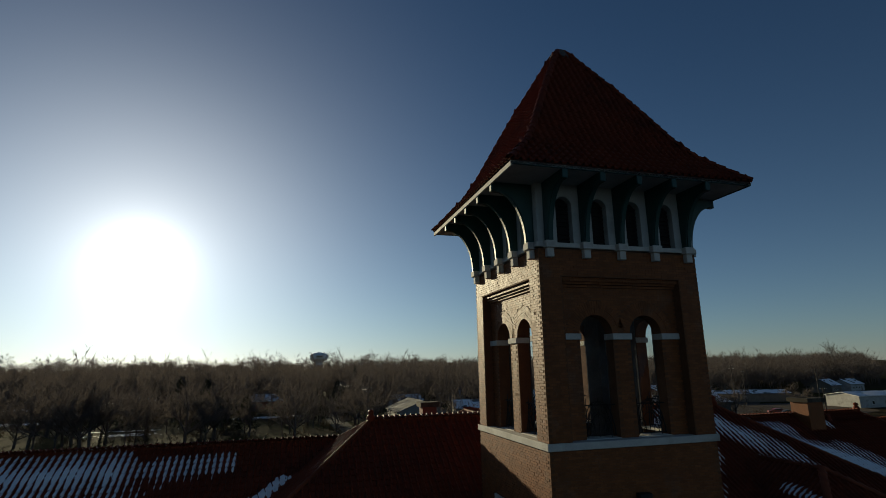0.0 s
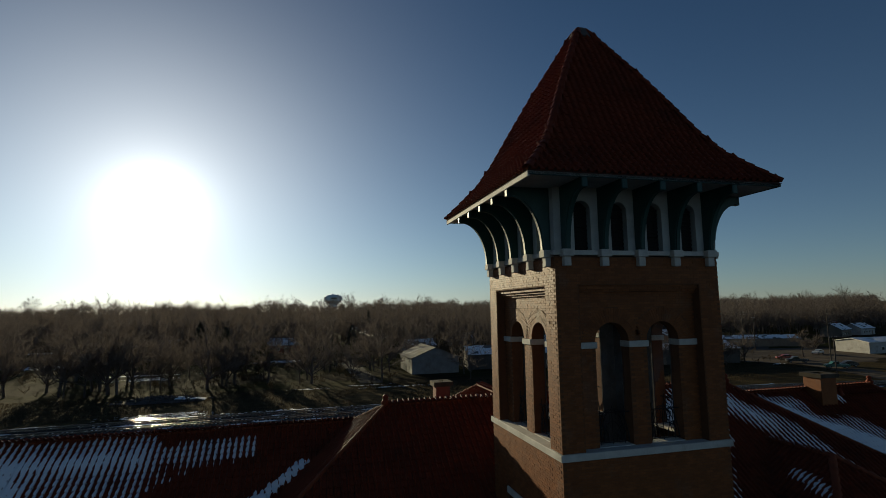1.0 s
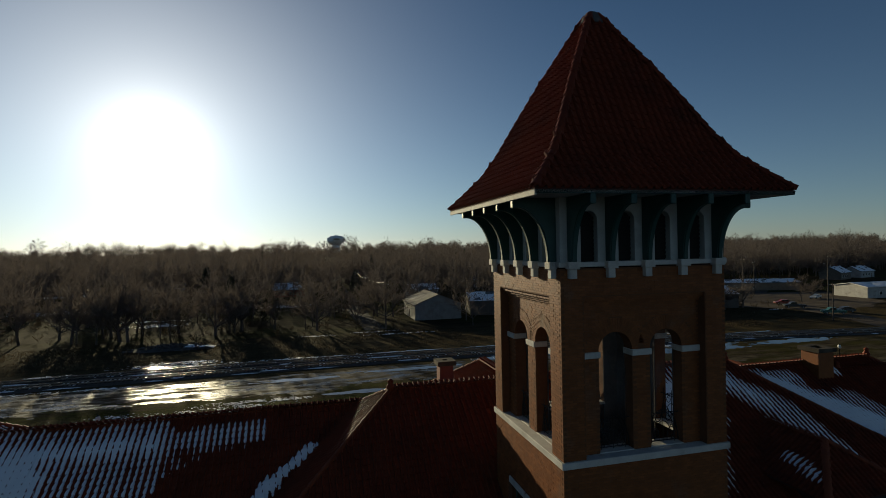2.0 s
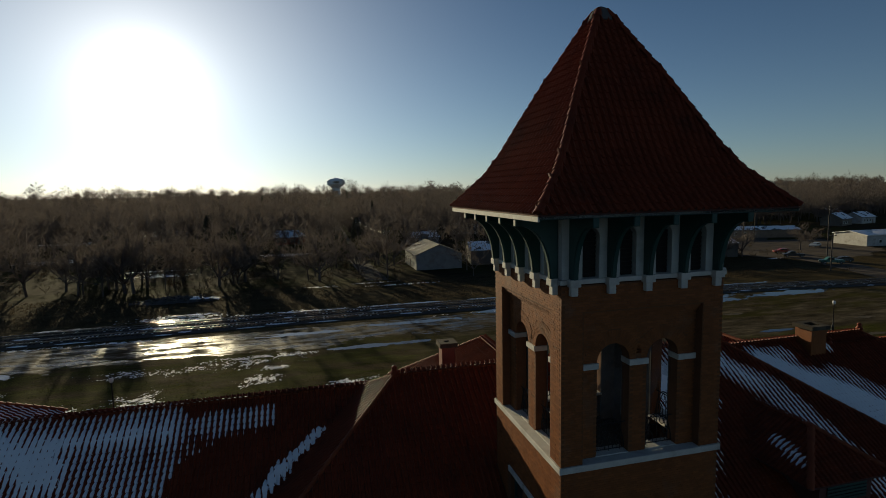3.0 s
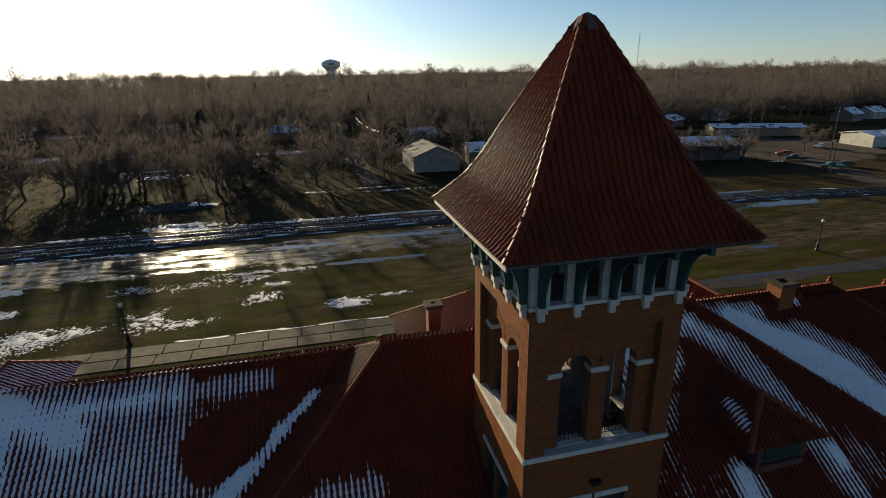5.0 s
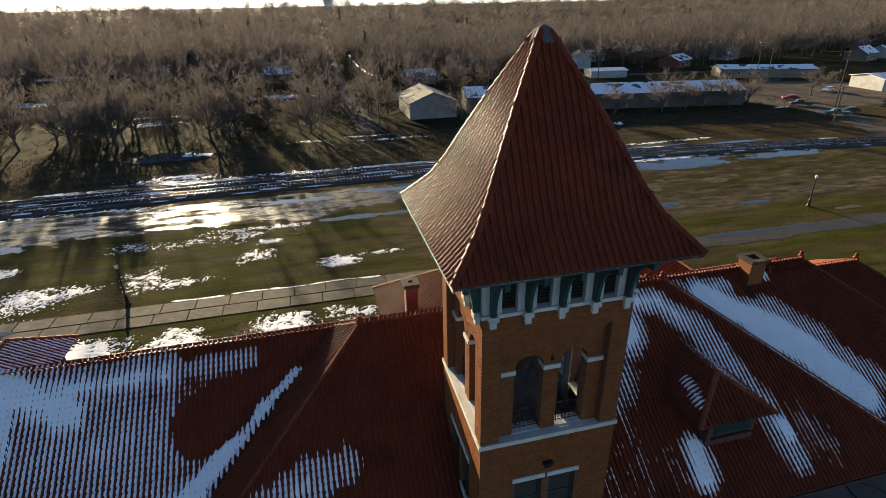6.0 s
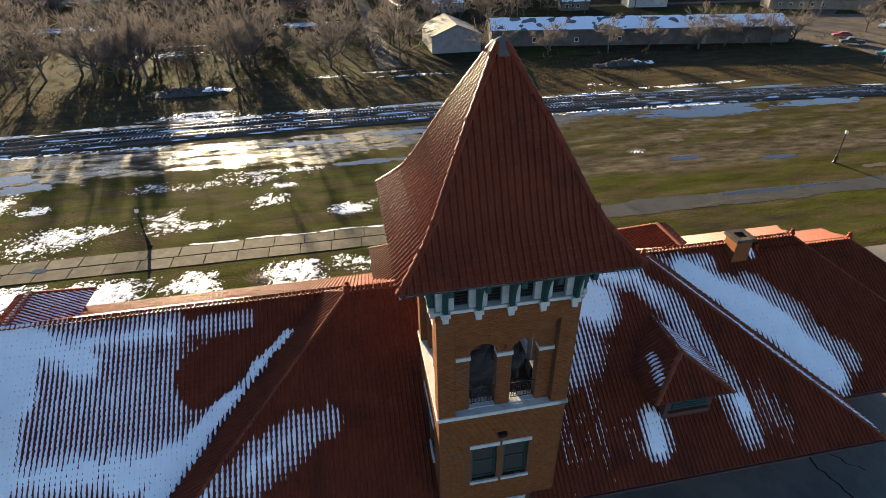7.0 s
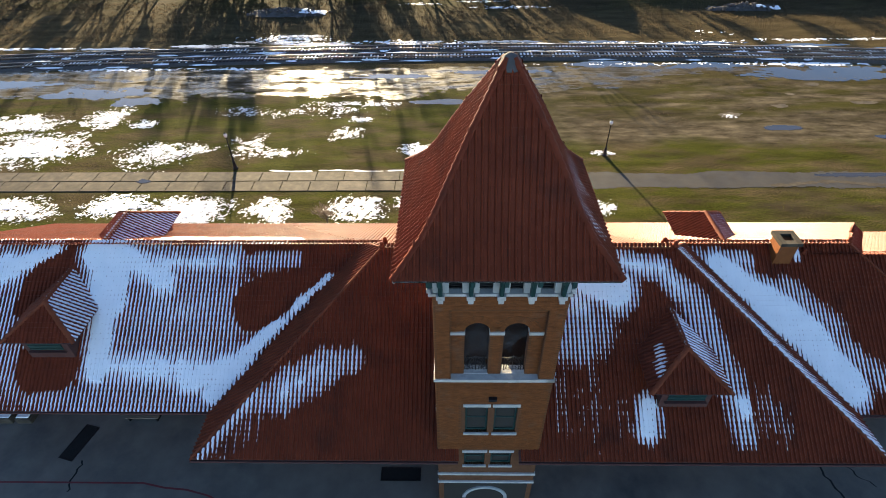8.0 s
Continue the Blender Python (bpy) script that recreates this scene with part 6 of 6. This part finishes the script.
# ---- buildings beyond the tracks ----
def house(name, x, y, w, d, h, rise, rz, wall, roof, label, category="house", snow=True, doors=1, windows=3, hip=0.0, chimney_at=None, snow_amount=0.12):
    """A gabled or hipped building; its ridge runs along its local x."""
    t = thing(name, label, category, (x, y, 0), rz)
    bm = boxes((-w / 2, w / 2, -d / 2, d / 2, -0.1, h))
    prism(bm, [(-d / 2, h), (d / 2, h), (0, h + rise * 0.97)], -w / 2 + hip + 0.02, w / 2 - hip - 0.02, "x")
    part("wall", bm, wall, t)
    o = 0.45
    s = rise / (d / 2)
    bm = bmesh.new()
    for sy in (-1, 1):
        e0 = [(-w / 2 - o, sy * (d / 2 + o), h - s * o), (w / 2 + o, sy * (d / 2 + o), h - s * o), (w / 2 + o - hip, 0, h + rise), (-w / 2 - o + hip, 0, h + rise)]
        lo, hi = [bm.verts.new(p) for p in e0], [bm.verts.new((p[0], p[1], p[2] + 0.16)) for p in e0]
        bm.faces.new(lo), bm.faces.new(hi)
        for k in range(4):
            bm.faces.new((lo[k], lo[(k + 1) % 4], hi[(k + 1) % 4], hi[k]))
    if hip:
        for sx in (-1, 1):
            bm.faces.new([bm.verts.new(p) for p in ((sx * (w / 2 + o), -d / 2 - o, h - s * o + 0.1), (sx * (w / 2 + o), d / 2 + o, h - s * o + 0.1), (sx * (w / 2 + o - hip), 0, h + rise + 0.1))])
    r = part("roof", bm, roof, t)
    if snow:
        n, m = max(6, int(w)), 6
        v, q = [], []
        for i in range(n + 1):
            for j in range(m + 1):
                px, f = -w / 2 - o + 0.1 + hip * (j / m) + (w + 2 * o - 0.2 - 2 * hip * (j / m)) * i / n, j / m
                yy = -(d / 2 + o) * (1 - f)
                g = smooth_noise(px + x, yy + y, 0.35, x * 0.1) * 0.45 + snow_amount
                v.append((px, yy, h - s * o + 0.17 + (rise + s * o) * f + max(-0.06, min(0.07, g * 0.5))))
        for i in range(n):
            for j in range(m):
                a = i * (m + 1) + j
                q.append((a, a + m + 1, a + m + 2, a + 1))
        put("roof_snow", quads("roof_snow", np.array(v), np.array(q), SNOW, True), t, "snow left on the shaded roof slope")
    wm = done("window", boxes((-0.55, 0.55, -0.05, 0.06, 0.95, 2.15), bevel=0.02), WHITE)
    gm = done("pane", boxes((-0.46, 0.46, -0.065, -0.045, 1.04, 2.06)), GLASS)
    dm = done("door", boxes((-0.48, 0.48, -0.05, 0.06, 0.0, 2.05), bevel=0.02), SIDING_TAN)
    for sy in (-1, 1):
        slots = np.linspace(-w / 2, w / 2, windows + doors + 2)[1:-1]
        for k, px in enumerate(slots):
            mv = pose(px, sy * (d / 2 + 0.01), 0, 0, 0, 0 if sy < 0 else 180)
            if k < windows:
                wnd = put("window", wm, t, m=mv)
                put("pane", gm, wnd)
            else:
                put("door", dm, t, m=mv)
    if chimney_at is not None:
        part("chimney", boxes((chimney_at - 0.3, chimney_at + 0.3, -0.3, 0.3, h, h + rise + 0.9), bevel=0.02), RED_BRICK, t)
    return t


rn = [(5.5, 108), (4.5, 135), (4.2, 170), (4.8, 230), (5.8, 300), (7.0, 400), (8.5, 520)]
tagged(new("road_north", quads("road_north", np.array([(x + e, y, 0.03 + rise(y)) for x, y in rn for e in (-2.6, 2.6)]), np.array([(2 * i, 2 * i + 1, 2 * i + 3, 2 * i + 2) for i in range(len(rn) - 1)]), DRY_ROAD)), "narrow worn street running north between the trees", "road", kind="structure")
house("shed", 23.6, 128.4, 17, 12.6, 4.1, 2.5, 90, GREY_METAL, RUSTY, "grey sheet-metal shed with a low weathered gable roof", "shed", snow=False, windows=0, doors=1)
house("warehouse", 73.5, 124.0, 78, 14, 4.0, 1.8, -10.5, BOARD, SHINGLE, "long low grey-brown warehouse with snow along its roof", "warehouse", windows=3, doors=3, snow_amount=0.10)
house("house", 33.0, 186.0, 11, 8, 3.0, 2.0, 8, SIDING_WHITE, SHINGLE, "small house with a snow-covered gable roof", chimney_at=1.5)
house("house", -19.0, 214.0, 14, 10, 3.0, 2.4, 5, RED_BRICK, SHINGLE, "red brick house with a snow-covered hip roof among bare trees", hip=3.0)
house("house", -12.0, 330.0, 15, 9, 3.2, 2.4, 0, SIDING_TAN, SHINGLE, "tan house with a snowy roof deep in the trees")
house("house", 110.0, 208.0, 10, 9, 4.5, 2.6, 70, SIDING_WHITE, SHINGLE, "white gabled two-storey house", chimney_at=-1)
house("carport", 106.0, 178.0, 14, 9, 2.6, 0.5, -10, SIDING_WHITE, WHITE, "low white carport roof covered with snow", "carport", windows=0, doors=0)
house("motel", 160.0, 157.0, 34, 9, 3.0, 1.1, -20, SIDING_TAN, SHINGLE, "long low building with a snowy roof and pale doors", "building", windows=5, doors=4)
house("house", 180.0, 251.0, 46, 12, 3.4, 1.8, 12, SIDING_TAN, SHINGLE, "long house with a snow-covered roof", windows=6)
house("house", 240.0, 186.0, 12, 9, 3.4, 2.6, 20, SIDING_TAN, SHINGLE, "tan house with steep roofs at the wood's edge", chimney_at=2)
house("house", 262.0, 192.0, 12, 9, 3.2, 2.4, 10, SIDING_WHITE, SHINGLE, "pale house with a snowy roof at the wood's edge")
house("garage", 179.0, 120.0, 26, 12, 3.6, 1.0, -4, SIDING_WHITE, WHITE, "white garage with a flat snowy roof by the road", "garage", windows=1, doors=3)
house("house", 150.0, 196.0, 13, 9, 3.0, 2.0, 30, RED_BRICK, SHINGLE, "small brick house with a little snow on its roof")
house("house", 62.0, 226.0, 12, 9, 3.0, 2.2, -8, SIDING_WHITE, SHINGLE, "white house half hidden by bare trees")
house("house", -70.0, 240.0, 13, 9, 3.0, 2.2, 12, SIDING_WHITE, SHINGLE, "pale house half hidden by bare trees")

for k, (x, y, rz, w, wall) in enumerate(((128, 232, 10, 12, SIDING_WHITE), (165, 240, -15, 13, SIDING_TAN), (190, 214, 25, 11, SIDING_WHITE), (96, 262, 0, 12, RED_BRICK), (140, 290, 14, 13, SIDING_WHITE), (205, 320, -8, 14, SIDING_TAN), (262, 300, 5, 13, SIDING_WHITE), (300, 240, 15, 14, SIDING_TAN), (78, 178, -5, 10, SIDING_TAN), (300, 330, 0, 14, RED_BRICK))):
    house("house", x, y, w, 8.5, 3.0, 2.2 + 0.2 * (k % 3), rz, wall, SHINGLE, ("white", "tan", "white", "red brick", "white", "tan", "white", "tan", "tan", "red brick")[k] + " bungalow with patchy snow on its gable roof", chimney_at=(k % 4) - 2)

# road to the east, curving over the rails
LOT = material("dry_gravel", (0.125, 0.100, 0.076), (0.080, 0.064, 0.049), 0.35, 0.95, fine=8, spec=0.05, stain=(0.055, 0.046, 0.038), stain_scale=0.16, stain_amount=0.5)
rd = [(108, 52), (113, 66), (119, 80), (124, 94), (128, 108), (134, 121), (142, 134), (152, 146), (166, 158)]
v = []
for (x, y) in rd:
    v += [(x - 4.0, y + 1.6, 0.035), (x + 4.0, y - 1.6, 0.035)]
tagged(new("road_east", quads("road_east", np.array(v), np.array([(2 * i, 2 * i + 1, 2 * i + 3, 2 * i + 2) for i in range(len(rd) - 1)]), LOT)), "worn pale road crossing the rails", "road", kind="structure")
ragged("gravel_lot", 106, 186, 92, 152, 0.02, LOT, "bare gravel lot beside the road", "lot", lambda x, y: 1 - ((x - 145 - 0.35 * (y - 122)) / 30) ** 2 - ((y - 122) / 22) ** 2 + 0.4 * smooth_noise(x, y, 0.12, 2.0), 0.6, "structure")
ragged("side_street", 70, 170, 168, 190, 0.03, LOT, "pale side street among the houses", "road", lambda x, y: 2.6 - abs(y - 180 + 0.10 * (x - 110)) + 0.6 * smooth_noise(x, y, 0.2, 5.0), 0.6, "structure")


def car(x, y, rz, paint, label, long=4.6, pickup=False):
    t = thing("car", label, "car", (x, y, 0.02), rz, group="parked cars")
    L = long / 2
    bm = bmesh.new()
    if pickup:
        o = [(-L, 0.42), (L, 0.42), (L, 0.95), (L - 1.2, 1.08), (L - 1.75, 1.72), (L - 2.9, 1.74), (L - 3.1, 1.05), (-L, 1.02)]
    else:
        o = [(-L, 0.38), (L, 0.38), (L, 0.80), (L - 1.1, 0.95), (L - 1.9, 1.46), (-L + 1.2, 1.48), (-L + 0.35, 0.98), (-L, 0.92)]
    prism(bm, o, -0.86, 0.86, "y")
    bmesh.ops.bevel(bm, geom=list(bm.edges), offset=0.05, segments=2, affect="EDGES")
    part("body", bm, paint, t)
    bm = bmesh.new()
    prism(bm, [(o[3][0] - 0.25, o[3][1] + 0.1), (o[4][0] - 0.02, o[4][1] - 0.08), (o[5][0] + 0.05, o[5][1] - 0.08), (o[5][0] - 0.1 if not pickup else o[5][0], 1.08)], -0.872, 0.872, "y")
    part("side_window", bm, GLASS, t, "dark side glass")
    for sx in (-L + 0.85, L - 0.85):
        for sy in (-0.80, 0.80):
            bm = bmesh.new()
            bmesh.ops.create_cone(bm, cap_ends=True, segments=16, radius1=0.34, radius2=0.34, depth=0.22, matrix=pose(sx, sy, 0.34, 90))
            w = part("wheel", bm, RUBBER, t, "black tyre")
            bm = bmesh.new()
            bmesh.ops.create_cone(bm, cap_ends=True, segments=12, radius1=0.20, radius2=0.20, depth=0.25, matrix=pose(sx, sy, 0.34, 90))
            part("rim", bm, ZINC, w)
    for sy in (-0.62, 0.62):
        part("headlight", boxes((L - 0.04, L + 0.015, sy - 0.16, sy + 0.16, 0.62, 0.76), bevel=0.01), LAMP_GLASS, t, "clear headlight")


car(124.0, 104.0, 152, CAR_DARK, "dark pickup truck on the gravel lot", 5.4, True)
car(121.5, 90.5, 152, CAR_GREEN, "green pickup truck waiting on the road", 5.4, True)
car(127.0, 92.0, 155, CAR_DARK, "dark saloon car on the road")
car(151.0, 120.5, 200, CAR_WHITE, "white van parked by the garage", 5.2)
car(128.5, 112.0, 152, CAR_RED, "red saloon car on the east road")


def utility_pole(x, y, h, arms=1, rz=0):
    t = thing("utility_pole", "weathered timber utility pole with a crossarm", "utility pole", (x, y, 0), rz, group="utility poles")
    bm = bmesh.new()
    tube(bm, [(0, 0, -0.2), (0, 0, h)], [0.17, 0.11], 8)
    part("pole", bm, POLE, t)
    for k in range(arms):
        part("crossarm", boxes((-1.2, 1.2, -0.06, 0.06, h - 0.55 - 0.9 * k, h - 0.42 - 0.9 * k), bevel=0.01), POLE, t)
        for px in (-1.05, -0.55, 0.55, 1.05):
            bm = bmesh.new()
            lathe(bm, [(0.05, h - 0.42 - 0.9 * k), (0.06, h - 0.34 - 0.9 * k), (0.03, h - 0.27 - 0.9 * k)], 8, (px, 0))
            part("insulator", bm, LAMP_GLASS, t)


def wire(points, sag, label):
    bm = bmesh.new()
    for a, b in zip(points, points[1:]):
        a, b = Vector(a), Vector(b)
        tube(bm, [a.lerp(b, k / 12) - Vector((0, 0, sag * 4 * (k / 12) * (1 - k / 12))) for k in range(13)], 0.022, 4)
    tagged(new("cable", done("cable", bm, IRON)), label, "cable")


POLES = [(-60, 205, 11), (11.7, 135.3, 10), (88.1, 151.5, 13), (140.3, 139.1, 14), (146.0, 140.0, 12), (127.0, 96.4, 15), (110.4, 73.6 + 8, 9), (240, 150, 12), (9.0, 160.0, 10), (9.4, 200.0, 10), (10.0, 250.0, 10), (-97.0, 285.0, 13), (-80.0, 284.0, 12)]
for k, (x, y, h) in enumerate(POLES):
    utility_pole(x, y, h, 1 + (k % 2), 20 * (k % 3))
wire([(140.3, 139.1, 13.5), (127.0, 96.4, 14.5)], 0.8, "sagging overhead power cable")
wire([(140.3, 139.1, 13.2), (240, 150, 11.5)], 0.9, "sagging overhead power cable")
wire([(88.1, 151.5, 12.5), (140.3, 139.1, 13.5)], 0.8, "sagging overhead power cable")
wire([(-97.0, 285.0, 12.5), (-80.0, 284.0, 11.5)], 0.4, "overhead cable above the yards")
wire([(-97.0, 285.0, 11.6), (-80.0, 284.0, 10.6)], 0.4, "overhead cable above the yards")
wire([(11.7, 135.3, 9.4), (9.0, 160.0, 9.4), (9.4, 200.0, 9.4), (10.0, 250.0, 9.4)], 0.6, "roadside power cable between poles")

# water tower
wt = thing("water_tower", "pale water tower with a wide faceted tank on a broad stem", "water tower", (66, 1500, rise(1500) + 5.0))
bm = bmesh.new()
lathe(bm, [(12.5, -6), (11.0, 14), (12.5, 19)], 20)
part("stem", bm, TANK, wt, smooth=True)
bm = bmesh.new()
lathe(bm, [(12.5, 18), (24.0, 28), (25.0, 30), (25.0, 38), (17.0, 43), (4.0, 45.5), (1.0, 46)], 24)
part("tank", bm, TANK, wt, "pale faceted tank")
part("sign_bar", boxes((-8.0, 8.0, -25.4, -24.9, 31.5, 36.5)), GLASS, wt, "dark plain lettering bar on the tank")
part("hatch", boxes((-3.0, -1.0, -1.0, 1.0, 45.2, 47.6), (5.0, 6.2, -0.8, 0.8, 43.5, 46.2)), ZINC, wt)
# radio mast
rm = thing("radio_mast", "very thin lattice radio mast far beyond the trees", "mast", (780, 1180, 0))
bm = bmesh.new()
for a in range(3):
    p = (0.9 * math.cos(a * 2.094), 0.9 * math.sin(a * 2.094))
    tube(bm, [(*p, 0), (*p, 105)], 0.16, 4)
for k in range(26):
    for a in range(3):
        p, q = a * 2.094, (a + 1) * 2.094
        tube(bm, [(0.9 * math.cos(p), 0.9 * math.sin(p), 4 * k), (0.9 * math.cos(q), 0.9 * math.sin(q), 4 * k + 4)], 0.09, 3)
part("lattice", bm, IRON, rm)


def rubble(x, y, rx, ry, n, seed, label):
    r = random.Random(seed)
    t = thing("rubble_heap", label, "rubble", (x, y, 0))
    bm = bmesh.new()
    for _ in range(n):
        px, py = r.gauss(0, rx * 0.45), r.gauss(0, ry * 0.45)
        hh = 0.9 * math.exp(-((px / rx) ** 2 + (py / ry) ** 2) * 1.5)
        s = r.uniform(0.15, 0.5)
        bmesh.ops.create_cube(bm, size=1, matrix=pose(px, py, hh, r.uniform(0, 90), r.uniform(0, 90), r.uniform(0, 90)) @ Matrix.Diagonal((s * r.uniform(0.5, 2.5), s, s * 0.6, 1)))
    part("debris_mound", bm, DEBRIS, t, kind="stuff")
    v, q = [], []
    for i in range(13):
        for j in range(9):
            px, py = (i / 12 - 0.5) * 2.2 * rx, (j / 8 - 0.5) * 2.4 * ry
            v.append((px, py, 0.95 * math.exp(-((px / rx) ** 2 + (py / ry) ** 2) * 1.5) - 0.1 + 0.35 * smooth_noise(px, py, 0.8, seed)))
    q = [(i * 9 + j, (i + 1) * 9 + j, (i + 1) * 9 + j + 1, i * 9 + j + 1) for i in range(12) for j in range(8)]
    put("snow_cover", quads("snow_cover", np.array(v), np.array(q), DEBRIS, True), t)
    ob = snow_cap = quads("snow_lump", np.array(v[9 * 8:9 * 13]) + np.array([0, 0, 0.16]), np.array([(i * 9 + j, (i + 1) * 9 + j, (i + 1) * 9 + j + 1, i * 9 + j + 1) for i in range(4) for j in range(2, 6)]), SNOW, True)
    put("snow_lump", ob, t, "lump of old snow")


rubble(-36.5, 98.0, 7.5, 2.2, 170, 3, "low heap of dark rubble and branches with old snow")
rubble(58.0, 98.6, 7.0, 1.5, 110, 4, "scattered debris by the warehouse with flecks of snow")

# ---- forecourt details ----
tagged(new("kerb_line", quads("kerb_line", np.array([(x, y + dy, 0.026) for x, y in [(-60 + 2 * k, -1.6) for k in range(20)] + [(-20.5 + 1.5 * k, -1.9 - 0.12 * k * k) for k in range(6)] for dy in (-0.06, 0.06)]), np.array([(2 * i, 2 * i + 2, 2 * i + 3, 2 * i + 1) for i in range(25)]), RED_LINE)), "faded red painted kerb line", "paint line", kind="structure")
for x, y, w, d, rz in ((-27.7, 1.2, 1.1, 2.6, -14), (-5.3, -0.9, 2.6, 0.9, 0)):
    t = thing("door_mat", "dark rectangular grating set in the pavement", "grating", (x, y, 0.02), rz)
    part("frame", boxes((-w / 2, w / 2, -d / 2, -d / 2 + 0.06, 0, 0.03), (-w / 2, w / 2, d / 2 - 0.06, d / 2, 0, 0.03), (-w / 2, -w / 2 + 0.06, -d / 2 + 0.06, d / 2 - 0.06, 0, 0.03), (w / 2 - 0.06, w / 2, -d / 2 + 0.06, d / 2 - 0.06, 0, 0.03)), IRON, t)
    part("pit", boxes((-w / 2 + 0.06, w / 2 - 0.06, -d / 2 + 0.06, d / 2 - 0.06, 0, 0.012)), DARK, t)


def crack(pts, w, label="dark winding crack in the asphalt"):
    v = []
    for k, (x, y) in enumerate(pts):
        j = 0.35 * smooth_noise(x * 0.4, y * 1.6, 1.0, 2.2)
        v += [(x - w + j, y, 0.024), (x + w + j, y, 0.024)]
    tagged(new("crack", quads("crack", np.array(v), np.array([(2 * i, 2 * i + 1, 2 * i + 3, 2 * i + 2) for i in range(len(pts) - 1)]), DARK)), label, "crack")


for x0, y0, x1, y1, w in ((22.0, 0.8, 22.6, -3.0, 0.07), (22.6, 0.8, 25.0, -1.5, 0.05), (-26.9, -0.1, -26.6, -2.2, 0.06)):
    crack([(x0 + (x1 - x0) * k / 14 + 0.06 * math.sin(k * 1.1), y0 + (y1 - y0) * k / 14) for k in range(15)], w)
for x in (-33.8, -32.4):
    t = thing("planter", "square concrete planter filled with snow", "planter", (x, 3.05, 0), group="planters")
    part("tub", boxes((-0.55, 0.55, -0.45, 0.45, 0.0, 0.55), bevel=0.04), CONCRETE, t)
    part("snow_fill", boxes((-0.46, 0.46, -0.36, 0.36, 0.56, 0.66), bevel=0.05), SNOW, t)
t = thing("bench", "pale timber bench against the depot wall", "bench", (-23.95, 3.1, 0))
part("seat", boxes((-1.2, 1.2, -0.3, 0.3, 0.42, 0.48), bevel=0.01), SIDING_TAN, t)
part("backrest", boxes((-1.2, 1.2, 0.26, 0.32, 0.5, 0.95), bevel=0.01), SIDING_TAN, t)
for sx in (-1.0, 1.0):
    part("leg", boxes((sx - 0.05, sx + 0.05, -0.26, 0.26, 0.0, 0.42)), IRON, t)
for k, (x, y, rx, ry) in enumerate(((36.5, 50.4, 1.8, 0.8), (44.5, 53.0, 1.5, 0.6), (57.0, 54.0, 1.8, 0.7), (53.0, 60.5, 1.2, 0.6), (66.0, 38.6, 2.4, 0.6), (48.0, 57.0, 1.0, 0.5), (74.0, 46.0, 2.0, 0.6))):
    ragged("silt_streak", x - 2 * rx, x + 2 * rx, y - 2 * ry, y + 2 * ry, 0.013, CONCRETE, "pale dry silt patch on the bare lot", "silt", lambda px, py: 0.8 - ((px - x) / rx) ** 2 - ((py - y) / ry) ** 2 + 0.8 * smooth_noise(px, py, 0.8, k * 4.0), 0.12)
